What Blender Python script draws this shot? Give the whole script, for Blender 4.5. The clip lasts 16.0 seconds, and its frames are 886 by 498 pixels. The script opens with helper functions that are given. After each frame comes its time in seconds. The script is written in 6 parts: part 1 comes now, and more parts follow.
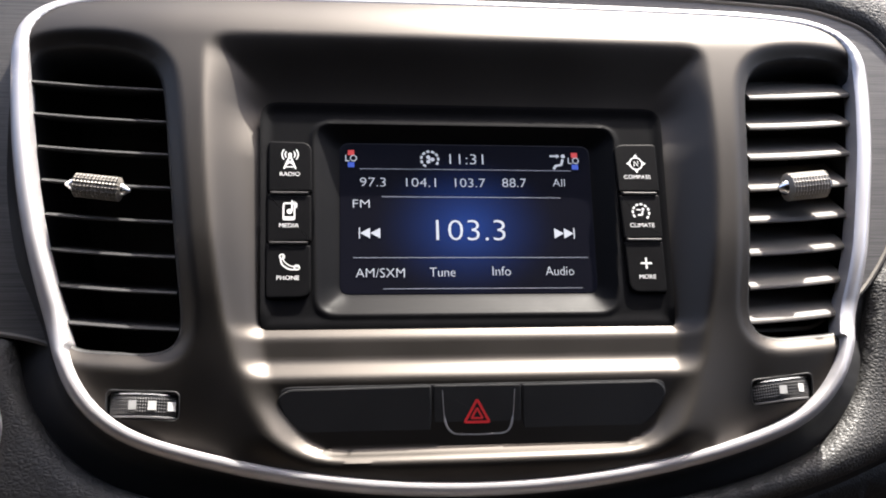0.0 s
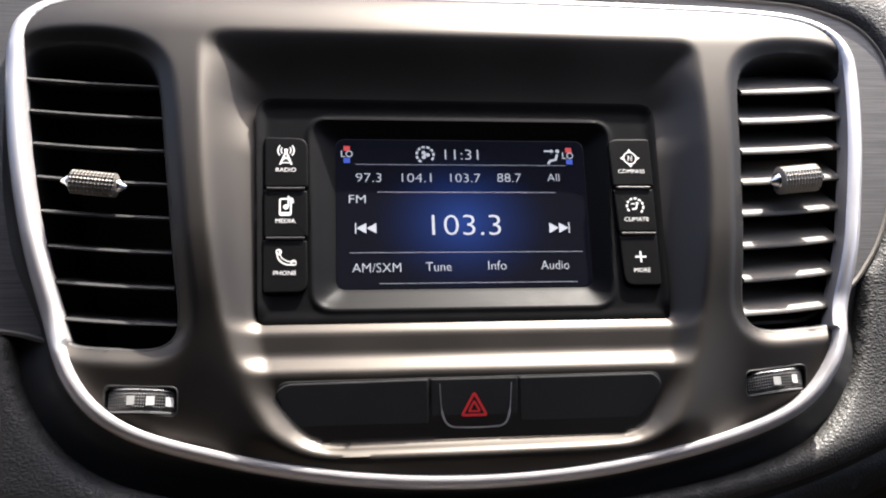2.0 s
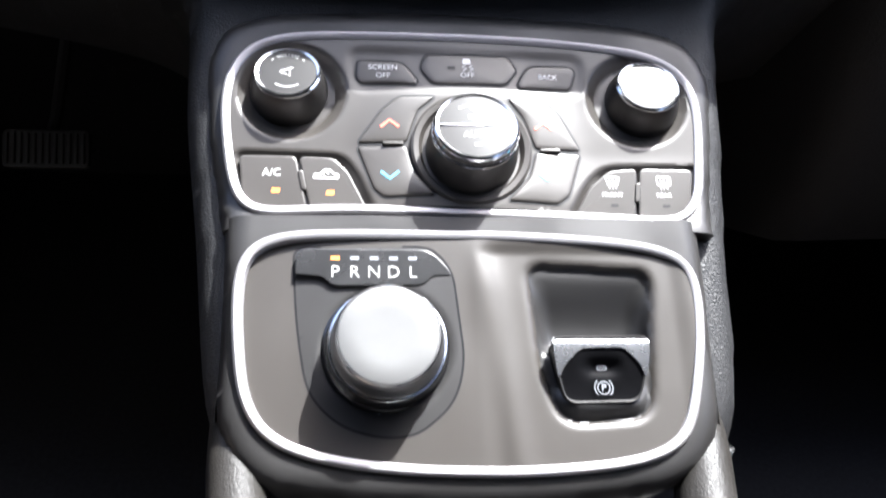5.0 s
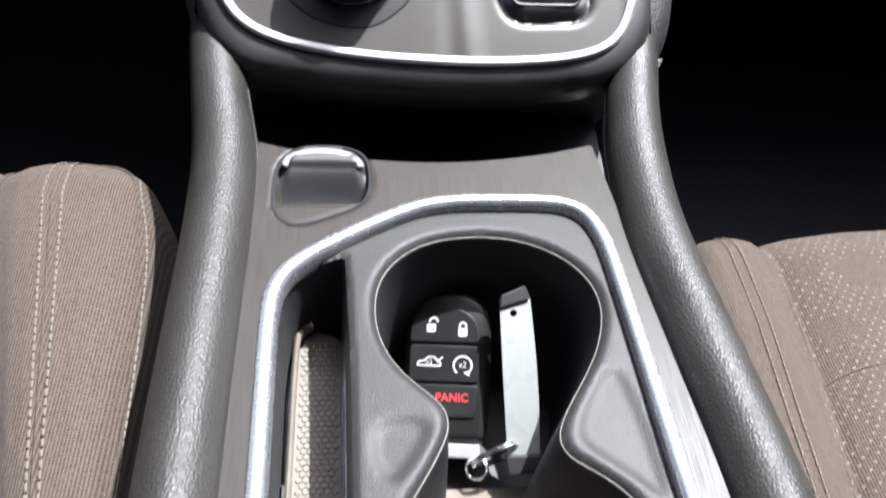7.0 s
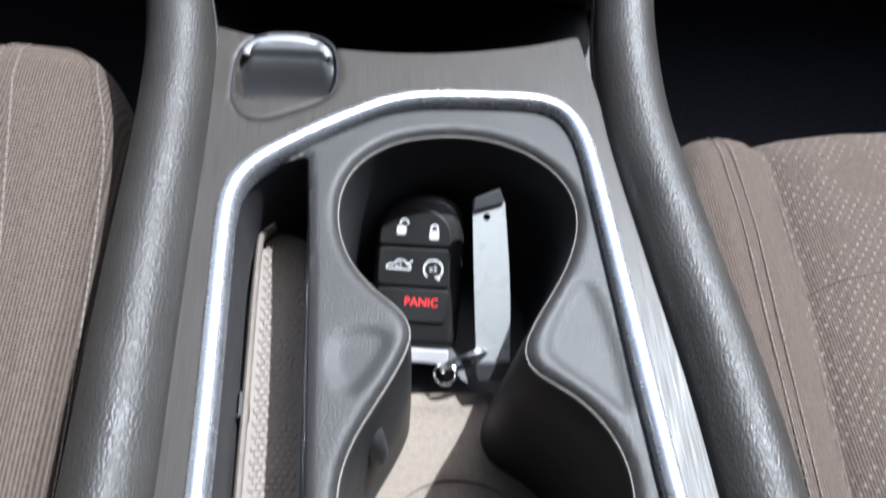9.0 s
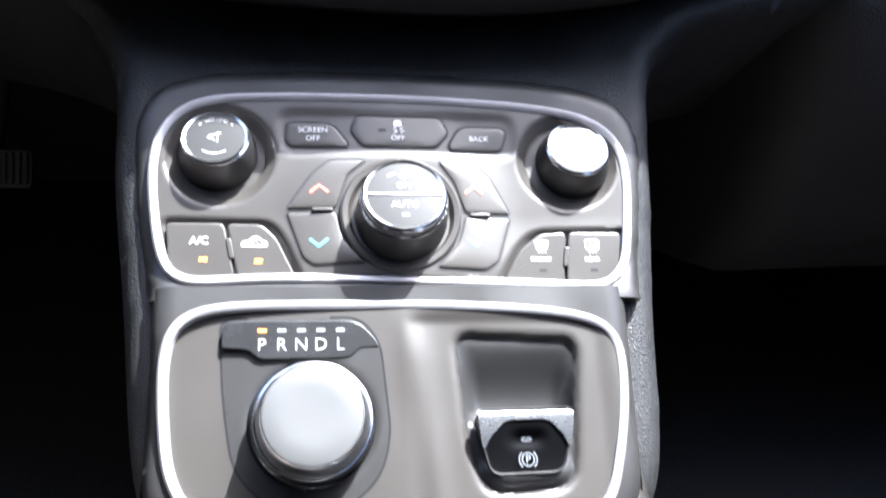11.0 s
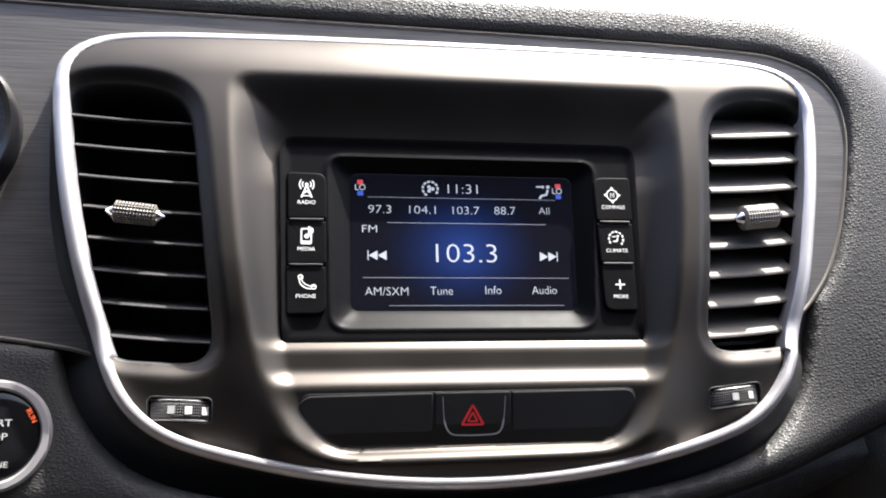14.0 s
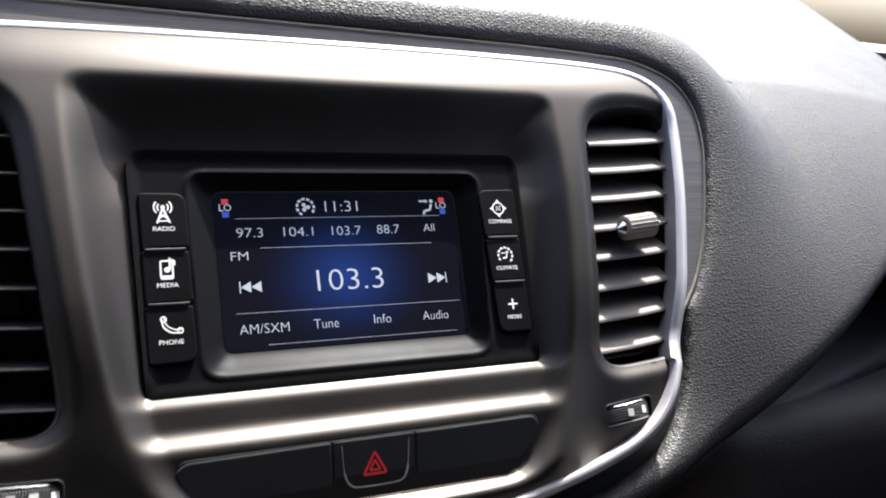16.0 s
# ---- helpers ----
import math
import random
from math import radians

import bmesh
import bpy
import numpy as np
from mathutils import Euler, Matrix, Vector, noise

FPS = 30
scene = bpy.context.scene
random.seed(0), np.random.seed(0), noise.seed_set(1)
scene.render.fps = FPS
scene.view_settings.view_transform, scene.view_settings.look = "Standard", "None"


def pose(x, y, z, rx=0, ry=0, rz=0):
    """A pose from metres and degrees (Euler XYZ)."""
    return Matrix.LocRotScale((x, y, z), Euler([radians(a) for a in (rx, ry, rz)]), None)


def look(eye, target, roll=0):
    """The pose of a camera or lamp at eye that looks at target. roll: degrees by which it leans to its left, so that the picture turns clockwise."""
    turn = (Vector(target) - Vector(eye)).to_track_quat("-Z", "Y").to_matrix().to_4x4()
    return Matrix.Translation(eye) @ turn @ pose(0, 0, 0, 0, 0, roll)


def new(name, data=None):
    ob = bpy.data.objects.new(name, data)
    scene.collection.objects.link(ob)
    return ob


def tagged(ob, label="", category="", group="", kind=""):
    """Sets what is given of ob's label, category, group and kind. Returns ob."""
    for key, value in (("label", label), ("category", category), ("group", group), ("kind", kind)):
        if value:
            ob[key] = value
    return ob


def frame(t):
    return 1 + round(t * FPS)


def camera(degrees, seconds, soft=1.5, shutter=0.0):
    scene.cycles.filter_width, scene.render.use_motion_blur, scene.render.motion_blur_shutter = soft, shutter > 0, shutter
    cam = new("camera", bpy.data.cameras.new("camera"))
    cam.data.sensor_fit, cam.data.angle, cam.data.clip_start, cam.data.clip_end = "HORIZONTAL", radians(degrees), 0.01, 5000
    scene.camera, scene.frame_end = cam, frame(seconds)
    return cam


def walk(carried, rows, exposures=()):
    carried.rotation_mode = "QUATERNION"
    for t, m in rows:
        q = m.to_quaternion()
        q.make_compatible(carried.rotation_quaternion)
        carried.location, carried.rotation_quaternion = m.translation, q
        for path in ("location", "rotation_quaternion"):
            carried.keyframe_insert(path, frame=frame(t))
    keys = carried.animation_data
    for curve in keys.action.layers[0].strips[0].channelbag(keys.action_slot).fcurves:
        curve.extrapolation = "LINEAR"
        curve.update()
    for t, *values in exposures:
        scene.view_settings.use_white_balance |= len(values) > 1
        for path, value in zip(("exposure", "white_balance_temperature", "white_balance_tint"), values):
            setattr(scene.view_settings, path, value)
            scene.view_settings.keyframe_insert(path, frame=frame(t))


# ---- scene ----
cam = camera(54.98, 16.0, soft=1.9, shutter=0.4)
PATH = [
    (0, (-0.05546, -0.37417, 0.76454), (0.00145, 0.10563, 0.63588), 1.739),
    (0.5, (-0.05403, -0.37323, 0.76554), (0.00522, 0.10657, 0.63793), 1.556),
    (1, (-0.05322, -0.37329, 0.76660), (0.00766, 0.10564, 0.63656), 1.530),
    (1.5, (-0.05354, -0.37168, 0.76458), (0.00802, 0.10744, 0.63551), 1.545),
    (2, (-0.05814, -0.37649, 0.76199), (0.00428, 0.10289, 0.63433), 1.567),
    (2.5, (-0.06888, -0.39142, 0.74327), (-0.00713, 0.08626, 0.60908), 0.711),
    (3, (-0.05305, -0.40962, 0.71025), (0.00954, 0.06277, 0.55882), 1.156),
    (3.5, (-0.05541, -0.42878, 0.67769), (0.00434, 0.03642, 0.50443), 1.941),
    (3.7, (-0.06232, -0.43744, 0.66475), (-0.00581, 0.02171, 0.47504), 2.237),
    (5.8, (-0.07289, -0.54123, 0.64191), (-0.02183, -0.15217, 0.33203), 5.147),
    (6, (-0.07145, -0.54970, 0.63954), (-0.01741, -0.17092, 0.31766), 5.843),
    (6.5, (-0.06041, -0.56846, 0.62724), (-0.00079, -0.21694, 0.27671), 7.188),
    (7, (-0.06028, -0.58766, 0.61714), (-0.00471, -0.25640, 0.24677), 7.269),
    (7.5, (-0.05579, -0.59817, 0.61426), (-0.00669, -0.29943, 0.21633), 7.933),
    (8, (-0.04934, -0.59974, 0.60334), (-0.00036, -0.33539, 0.18177), 9.270),
    (8.5, (-0.04816, -0.59715, 0.60237), (0.00351, -0.34402, 0.17429), 10.393),
    (9, (-0.04642, -0.57100, 0.61007), (0.00961, -0.29480, 0.19706), 10.036),
    (9.5, (-0.04863, -0.54201, 0.62135), (0.01527, -0.22541, 0.23968), 8.700),
    (10, (-0.04994, -0.50937, 0.64317), (0.02365, -0.15664, 0.29652), 7.816),
    (10.2, (-0.04897, -0.50620, 0.65147), (0.02106, -0.13478, 0.32415), 6.561),
    (12.3, (-0.06731, -0.42781, 0.72597), (0.00022, 0.01038, 0.49483), 4.758),
    (12.5, (-0.06741, -0.42201, 0.73325), (0.00112, 0.02293, 0.51570), 4.519),
    (13, (-0.07118, -0.41326, 0.76971), (0.00657, 0.04394, 0.58285), 3.781),
    (13.5, (-0.07397, -0.41138, 0.79663), (0.00659, 0.05764, 0.64323), 3.084),
    (14, (-0.08063, -0.41280, 0.79754), (-0.00078, 0.06049, 0.65745), 3.241),
    (14.5, (-0.08222, -0.41268, 0.79962), (0.00000, 0.06014, 0.65933), 3.298),
    (15, (-0.08474, -0.40670, 0.80808), (0.00158, 0.06687, 0.67285), 3.060),
    (15.5, (-0.07958, -0.40897, 0.80070), (0.03323, 0.06027, 0.66997), 3.464),
    (16, (-0.12520, -0.35103, 0.80084), (0.08587, 0.07980, 0.65999), 5.824),
]
walk(cam, [(t, look(eye, target, roll)) for t, eye, target, roll in PATH],
     exposures=[(0, 2.5, 6250, 10), (2, 2.5, 6250, 10), (2.5, 2.55, 6150, 10), (3.5, 3.05, 6150, 10), (5.8, 2.48, 5350, 8), (7, 2.25, 5450, 8), (8.5, 1.45, 5250, 8), (9, 1.95, 5200, 8), (9.5, 2.21, 5200, 8), (10.2, 2.75, 5250, 8), (12.3, 3.25, 5850, 9),
                (13, 3.1, 6200, 9), (14, 2.6, 6050, 9), (15.5, 2.35, 5900, 9), (16, 2.25, 5900, 8)])

# ---- light ----
SUN = Vector((0.39, 0.385, 1.0)).normalized()
world = bpy.data.worlds.new("sky")
scene.world = world
world.use_nodes = True
wn, wl = world.node_tree.nodes, world.node_tree.links
sky = wn.new("ShaderNodeTexSky")
sky.sky_type, sky.sun_disc = "NISHITA", False
sky.sun_elevation = math.asin(SUN.z)
sky.sun_rotation = math.atan2(SUN.x, SUN.y)
sky.dust_density, sky.ozone_density, sky.air_density = 6.0, 0.3, 0.8
wn["Background"].inputs[1].default_value = 0.12
wl.new(sky.outputs[0], wn["Background"].inputs[0])
sun = new("sun", bpy.data.lights.new("sun", "SUN"))
sun.data.energy, sun.data.angle, sun.data.color = 4.8, radians(0.6), (1.0, 0.92, 0.81)
sun.matrix_world = look(SUN * 3, (0, 0, 0))


# ---- geometry helpers (local plans in millimetres) ----
def sd_poly(P, poly):
    """Signed distance of points to a closed polygon, positive inside."""
    P = np.asarray(P, float)
    A = np.asarray(poly, float)[:, :2]
    B = np.roll(A, -1, 0)
    best = np.full(len(P), 1e18)
    inside = np.zeros(len(P), bool)
    x, y = P[:, 0], P[:, 1]
    for (ax, ay), (bx, by) in zip(A, B):
        ex, ey = bx - ax, by - ay
        L = ex * ex + ey * ey + 1e-12
        t = np.clip(((x - ax) * ex + (y - ay) * ey) / L, 0, 1)
        best = np.minimum(best, (x - ax - t * ex) ** 2 + (y - ay - t * ey) ** 2)
        if ay != by:
            cross = (ay > y) != (by > y)
            inside ^= cross & (x < ax + (y - ay) / (by - ay) * ex)
    return np.sqrt(best) * np.where(inside, 1, -1)


def sstep(a, b, x):
    t = np.clip((x - a) / (b - a), 0, 1)
    return t * t * (3 - 2 * t)


def spline(pts, n=6):
    """Closed smooth curve through points."""
    P = np.asarray(pts, float)
    a, b, c, d = np.roll(P, 1, 0), P, np.roll(P, -1, 0), np.roll(P, -2, 0)
    out = []
    for i in range(len(P)):
        for k in range(n):
            t = k / n
            out.append(0.5 * (2 * b[i] + (c[i] - a[i]) * t + (2 * a[i] - 5 * b[i] + 4 * c[i] - d[i]) * t * t + (3 * b[i] - a[i] - 3 * c[i] + d[i]) * t ** 3))
    # even spacing and a light smoothing keep mouldings free of kinks
    Q = np.array(out)
    R = np.vstack([Q, Q[:1]])
    d = np.r_[0, np.cumsum(np.linalg.norm(np.diff(R, axis=0), axis=1))]
    m = int(len(Q) * 1.3)
    g = np.linspace(0, d[-1], m, endpoint=False)
    Q = np.column_stack([np.interp(g, d, R[:, 0]), np.interp(g, d, R[:, 1])])
    for _ in range(4):
        Q = 0.25 * np.roll(Q, 1, 0) + 0.5 * Q + 0.25 * np.roll(Q, -1, 0)
    return Q


def open_spline(pts, n=6):
    P = np.asarray(pts, float)
    Q = np.vstack([2 * P[0] - P[1], P, 2 * P[-1] - P[-2]])
    out = []
    for i in range(1, len(Q) - 2):
        a, b, c, d = Q[i - 1], Q[i], Q[i + 1], Q[i + 2]
        for k in range(n):
            t = k / n
            out.append(0.5 * (2 * b + (c - a) * t + (2 * a - 5 * b + 4 * c - d) * t * t + (3 * b - a - 3 * c + d) * t ** 3))
    out.append(P[-1])
    return np.array(out)


def rounded(pts, r, seg=5):
    """Closed polygon with rounded corners; r is one radius or one for each corner."""
    P = np.asarray(pts, float)
    n = len(P)
    out = []
    for i in range(n):
        p, a, b = P[i], P[i - 1], P[(i + 1) % n]
        rr = r[i] if hasattr(r, "__len__") else r
        u, v = a - p, b - p
        lu, lv = np.linalg.norm(u), np.linalg.norm(v)
        k = min(rr, lu * 0.48, lv * 0.48)
        s, e = p + u / lu * k, p + v / lv * k
        for j in range(seg + 1):
            t = j / seg
            out.append((1 - t) ** 2 * s + 2 * t * (1 - t) * p + t * t * e)
    return np.array(out)


def ccw(P):
    P = np.asarray(P, float)
    x, y = P[:, 0], P[:, 1]
    return P if np.sum(x * np.roll(y, -1) - y * np.roll(x, -1)) > 0 else P[::-1]


def normals(P):
    """Outward normals of a closed counter-clockwise curve."""
    T = np.roll(P, -1, 0) - np.roll(P, 1, 0)
    T /= np.linalg.norm(T, axis=1)[:, None] + 1e-9
    return np.stack([T[:, 1], -T[:, 0]], 1)


def shift(P, off):
    P = ccw(P)
    off = np.asarray(off, float)
    return P + normals(P) * (off[:, None] if off.ndim else off)


def lift(P, z):
    P = np.asarray(P, float)[:, :2]
    return np.column_stack([P, np.broadcast_to(z, (len(P),))])


class Shape:
    """Vertices and faces gathered in millimetres."""

    def __init__(self):
        self.v, self.f = [], []

    def add(self, V, F):
        k = len(self.v)
        self.v.extend(map(tuple, np.asarray(V, float)))
        self.f.extend(tuple(int(i) + k for i in f) for f in F)
        return self

    def loft(self, loops, closed=True, cap0=False, cap1=False):
        n = len(loops[0])
        F = []
        for j in range(len(loops) - 1):
            for i in range(n if closed else n - 1):
                a, b = j * n + i, j * n + (i + 1) % n
                F.append((a, b, b + n, a + n))
        if cap0:
            F.append(tuple(range(n))[::-1])
        if cap1:
            F.append(tuple(range((len(loops) - 1) * n, len(loops) * n)))
        return self.add(np.vstack(loops), F)

    def slab(self, outline, z0, z1, bev=0.6, base=False):
        P = ccw(outline)
        loops = [lift(P, z0), lift(P, z1 - bev), lift(shift(P, -0.3 * bev), z1 - 0.3 * bev), lift(shift(P, -bev), z1), lift(shift(P, -bev - 0.3), z1)]
        return self.loft(loops, True, base, True)

    def band(self, path, section, z=0.0):
        """Moulding along a closed path; section: (offset outward, height)."""
        P = ccw(path)
        N = normals(P)
        loops = [lift(P + N * (np.asarray(o)[..., None] if np.ndim(o) else o), np.asarray(z) + h) for o, h in section]
        return self.loft(loops)

    def lathe(self, profile, c=(0, 0), n=48, cap=True, axis="z", z=0.0):
        a = np.linspace(0, 2 * np.pi, n, endpoint=False)
        loops = [np.column_stack([c[0] + r * np.cos(a), c[1] + r * np.sin(a), np.full(n, z + h)]) for r, h in profile]
        return self.loft(loops, True, False, cap)

    def tube(self, path, r, n=10, flat=1.0, caps=True):
        """Round bar along an open 3D path; r one radius or one for each point; flat squeezes it in height."""
        P = np.asarray(path, float)
        T = np.gradient(P, axis=0)
        T /= np.linalg.norm(T, axis=1)[:, None]
        up = np.array([0, 0, 1.0]) if abs(T[:, 2]).mean() < 0.9 else np.array([0, 1.0, 0])
        a = np.linspace(0, 2 * np.pi, n, endpoint=False)
        loops = []
        for i in range(len(P)):
            x = np.cross(T[i], up)
            x /= np.linalg.norm(x)
            y = np.cross(x, T[i])
            rr = r[i] if hasattr(r, "__len__") else r
            loops.append(P[i] + rr * (np.outer(np.cos(a), x) + flat * np.outer(np.sin(a), y)))
        return self.loft(loops, True, caps, caps)

    def ring(self, path, r, n=8):
        """Closed round bar."""
        P = np.asarray(path, float)
        T = np.roll(P, -1, 0) - np.roll(P, 1, 0)
        T /= np.linalg.norm(T, axis=1)[:, None]
        a = np.linspace(0, 2 * np.pi, n, endpoint=False)
        loops = []
        for i in range(len(P) + 1):
            k = i % len(P)
            x = np.cross(T[k], (0.1, 0.2, 1.0))
            x /= np.linalg.norm(x)
            y = np.cross(x, T[k])
            loops.append(P[k] + r * (np.outer(np.cos(a), x) + np.outer(np.sin(a), y)))
        return self.loft(loops)

    def stroke(self, pts, w, z, close=False):
        """Flat printed line."""
        P = np.asarray(pts, float)
        if close:
            P = np.vstack([P, P[:1]])
        T = np.gradient(P, axis=0)
        if close:
            T[0] = T[-1] = P[1] - P[-2]
        T /= np.linalg.norm(T, axis=1)[:, None] + 1e-9
        N = np.stack([-T[:, 1], T[:, 0]], 1) * w / 2
        V = np.vstack([lift(P + N, z), lift(P - N, z)])
        n = len(P)
        return self.add(V, [(i, i + n, i + 1 + n, i + 1) for i in range(n - 1)])

    def tip(self, slope, at):
        """Leans the shape: height grows by slope for each millimetre up from at."""
        self.v = [(x, y, z + slope * (y - at)) for x, y, z in self.v]
        return self

    def patch(self, pts, z):
        return self.add(lift(ccw(pts), z), [tuple(range(len(pts)))])

    def grid(self, outline, holes, h, height, skirt=None):
        """A sheet over a plan with holes, its edges laid along the outlines; skirt: depth of a wall round all edges."""
        O = np.asarray(outline, float)
        lo, hi = O.min(0) - h, O.max(0) + h
        nx, ny = int((hi[0] - lo[0]) / h) + 2, int((hi[1] - lo[1]) / h) + 2
        X, Y = np.meshgrid(lo[0] + h * np.arange(nx), lo[1] + h * np.arange(ny))
        P = np.column_stack([X.ravel(), Y.ravel()])

        def S(Q):
            s = sd_poly(Q, outline)
            for hole in holes:
                s = np.minimum(s, -sd_poly(Q, hole))
            return s

        s = S(P)
        for _ in range(3):
            m = np.abs(s) < 0.62 * h
            if not m.any():
                break
            Q = P[m]
            e = 0.02 * h
            gx = (S(Q + (e, 0)) - S(Q - (e, 0))) / (2 * e)
            gy = (S(Q + (0, e)) - S(Q - (0, e))) / (2 * e)
            P[m] = Q - np.stack([gx, gy], 1) * S(Q)[:, None]
            snapped = m if _ == 0 else snapped | m
            s2 = s.copy()
            s2[m] = S(P[m])
            s = s2
        ok = s > -0.08 * h
        F = []
        for j in range(ny - 1):
            for i in range(nx - 1):
                q = [j * nx + i, j * nx + i + 1, (j + 1) * nx + i + 1, (j + 1) * nx + i]
                k = [a for a in q if ok[a]]
                if len(k) >= 3:
                    F.append(k)
        used = sorted({a for f in F for a in f})
        at = {a: n for n, a in enumerate(used)}
        P = P[used]
        F = [tuple(at[a] for a in f) for f in F]
        Z = np.broadcast_to(np.asarray(height(P[:, 0], P[:, 1]), float), (len(P),))
        V = np.column_stack([P, Z])
        if skirt:
            count = {}
            for f in F:
                for a, b in zip(f, f[1:] + f[:1]):
                    count[(a, b)] = count.get((a, b), 0) + 1
            rim = [(a, b) for (a, b) in count if (b, a) not in count]
            low = {}
            W = list(V)
            for a, b in rim:
                for c in (a, b):
                    if c not in low:
                        low[c] = len(W)
                        W.append(V[c] - (0, 0, skirt))
            F = F + [(b, a, low[a], low[b]) for a, b in rim]
            V = np.array(W)
        return self.add(V, F)


def mesh_of(name, shape, material, smooth=40):
    me = bpy.data.meshes.new(name)
    me.from_pydata([(x * 0.001, y * 0.001, z * 0.001) for x, y, z in shape.v], [], shape.f)
    me.validate()
    me.update()
    if smooth:
        me.shade_smooth()
        me.set_sharp_from_angle(angle=radians(smooth))
    me.materials.append(material)
    return me


def part(name, shape, material, parent, label="", smooth=40, at=None):
    ob = new(name, mesh_of(name, shape, material, smooth))
    ob.parent = parent
    if at is not None:
        ob.matrix_basis = at
    if label:
        ob["label"] = label
    return ob


def thing(name, m, label, category, group="", kind=""):
    ob = new(name)
    ob.empty_display_size = 0.02
    ob.matrix_world = m
    return tagged(ob, label, category, group, kind)


def solid(name, shape, material, m, label="", category="", group="", kind="", smooth=40):
    ob = new(name, mesh_of(name, shape, material, smooth))
    ob.matrix_world = m
    return tagged(ob, label, category, group, kind)


def tilted(x, y, z, deg):
    """A plan whose up-direction leans deg degrees from the horizontal: x right, y up the slope, z off the surface."""
    return pose(x, y, z, deg, 0, 0)


STACK = tilted(0, 0, 0.70, 58.2)
PANEL = tilted(-0.018, -0.125, 0.473, 38.0)
GEAR = tilted(-0.025, -0.215, 0.419, 35.0)
TRAY = tilted(-0.025, -0.40, 0.36, 0.0)


def letters(text, size, x, y, z, turn=0.0, wide=1.0, span=None):
    """A line of print centred at a place, as a shape; size is the height of capitals, span the width of the line."""
    cu = bpy.data.curves.new("print", "FONT")
    cu.body, cu.size, cu.align_x, cu.align_y, cu.resolution_u = text, size / 0.69, "CENTER", "CENTER", 3
    cu.offset = -0.018 * size if size > 3.8 else 0.006 * size if size > 2.1 else 0.0
    ob = bpy.data.objects.new("print", cu)
    scene.collection.objects.link(ob)
    me = bpy.data.meshes.new_from_object(ob.evaluated_get(bpy.context.evaluated_depsgraph_get()))
    if span:
        xs = [v.co.x for v in me.vertices]
        wide = span / (max(xs) - min(xs))
    c, s = math.cos(radians(turn)), math.sin(radians(turn))
    V = [(x + c * wide * v.co.x - s * v.co.y, y + s * wide * v.co.x + c * v.co.y, z) for v in me.vertices]
    F = [tuple(p.vertices) for p in me.polygons]
    bpy.data.objects.remove(ob)
    bpy.data.curves.remove(cu)
    bpy.data.meshes.remove(me)
    return Shape().add(V, F)


def arc(cx, cy, r, a0, a1, n=12, ry=None):
    a = np.radians(np.linspace(a0, a1, n))
    return np.column_stack([cx + r * np.cos(a), cy + (ry or r) * np.sin(a)])


def circle(cx, cy, r, n=40):
    return arc(cx, cy, r, 0, 360 * (n - 1) / n, n)


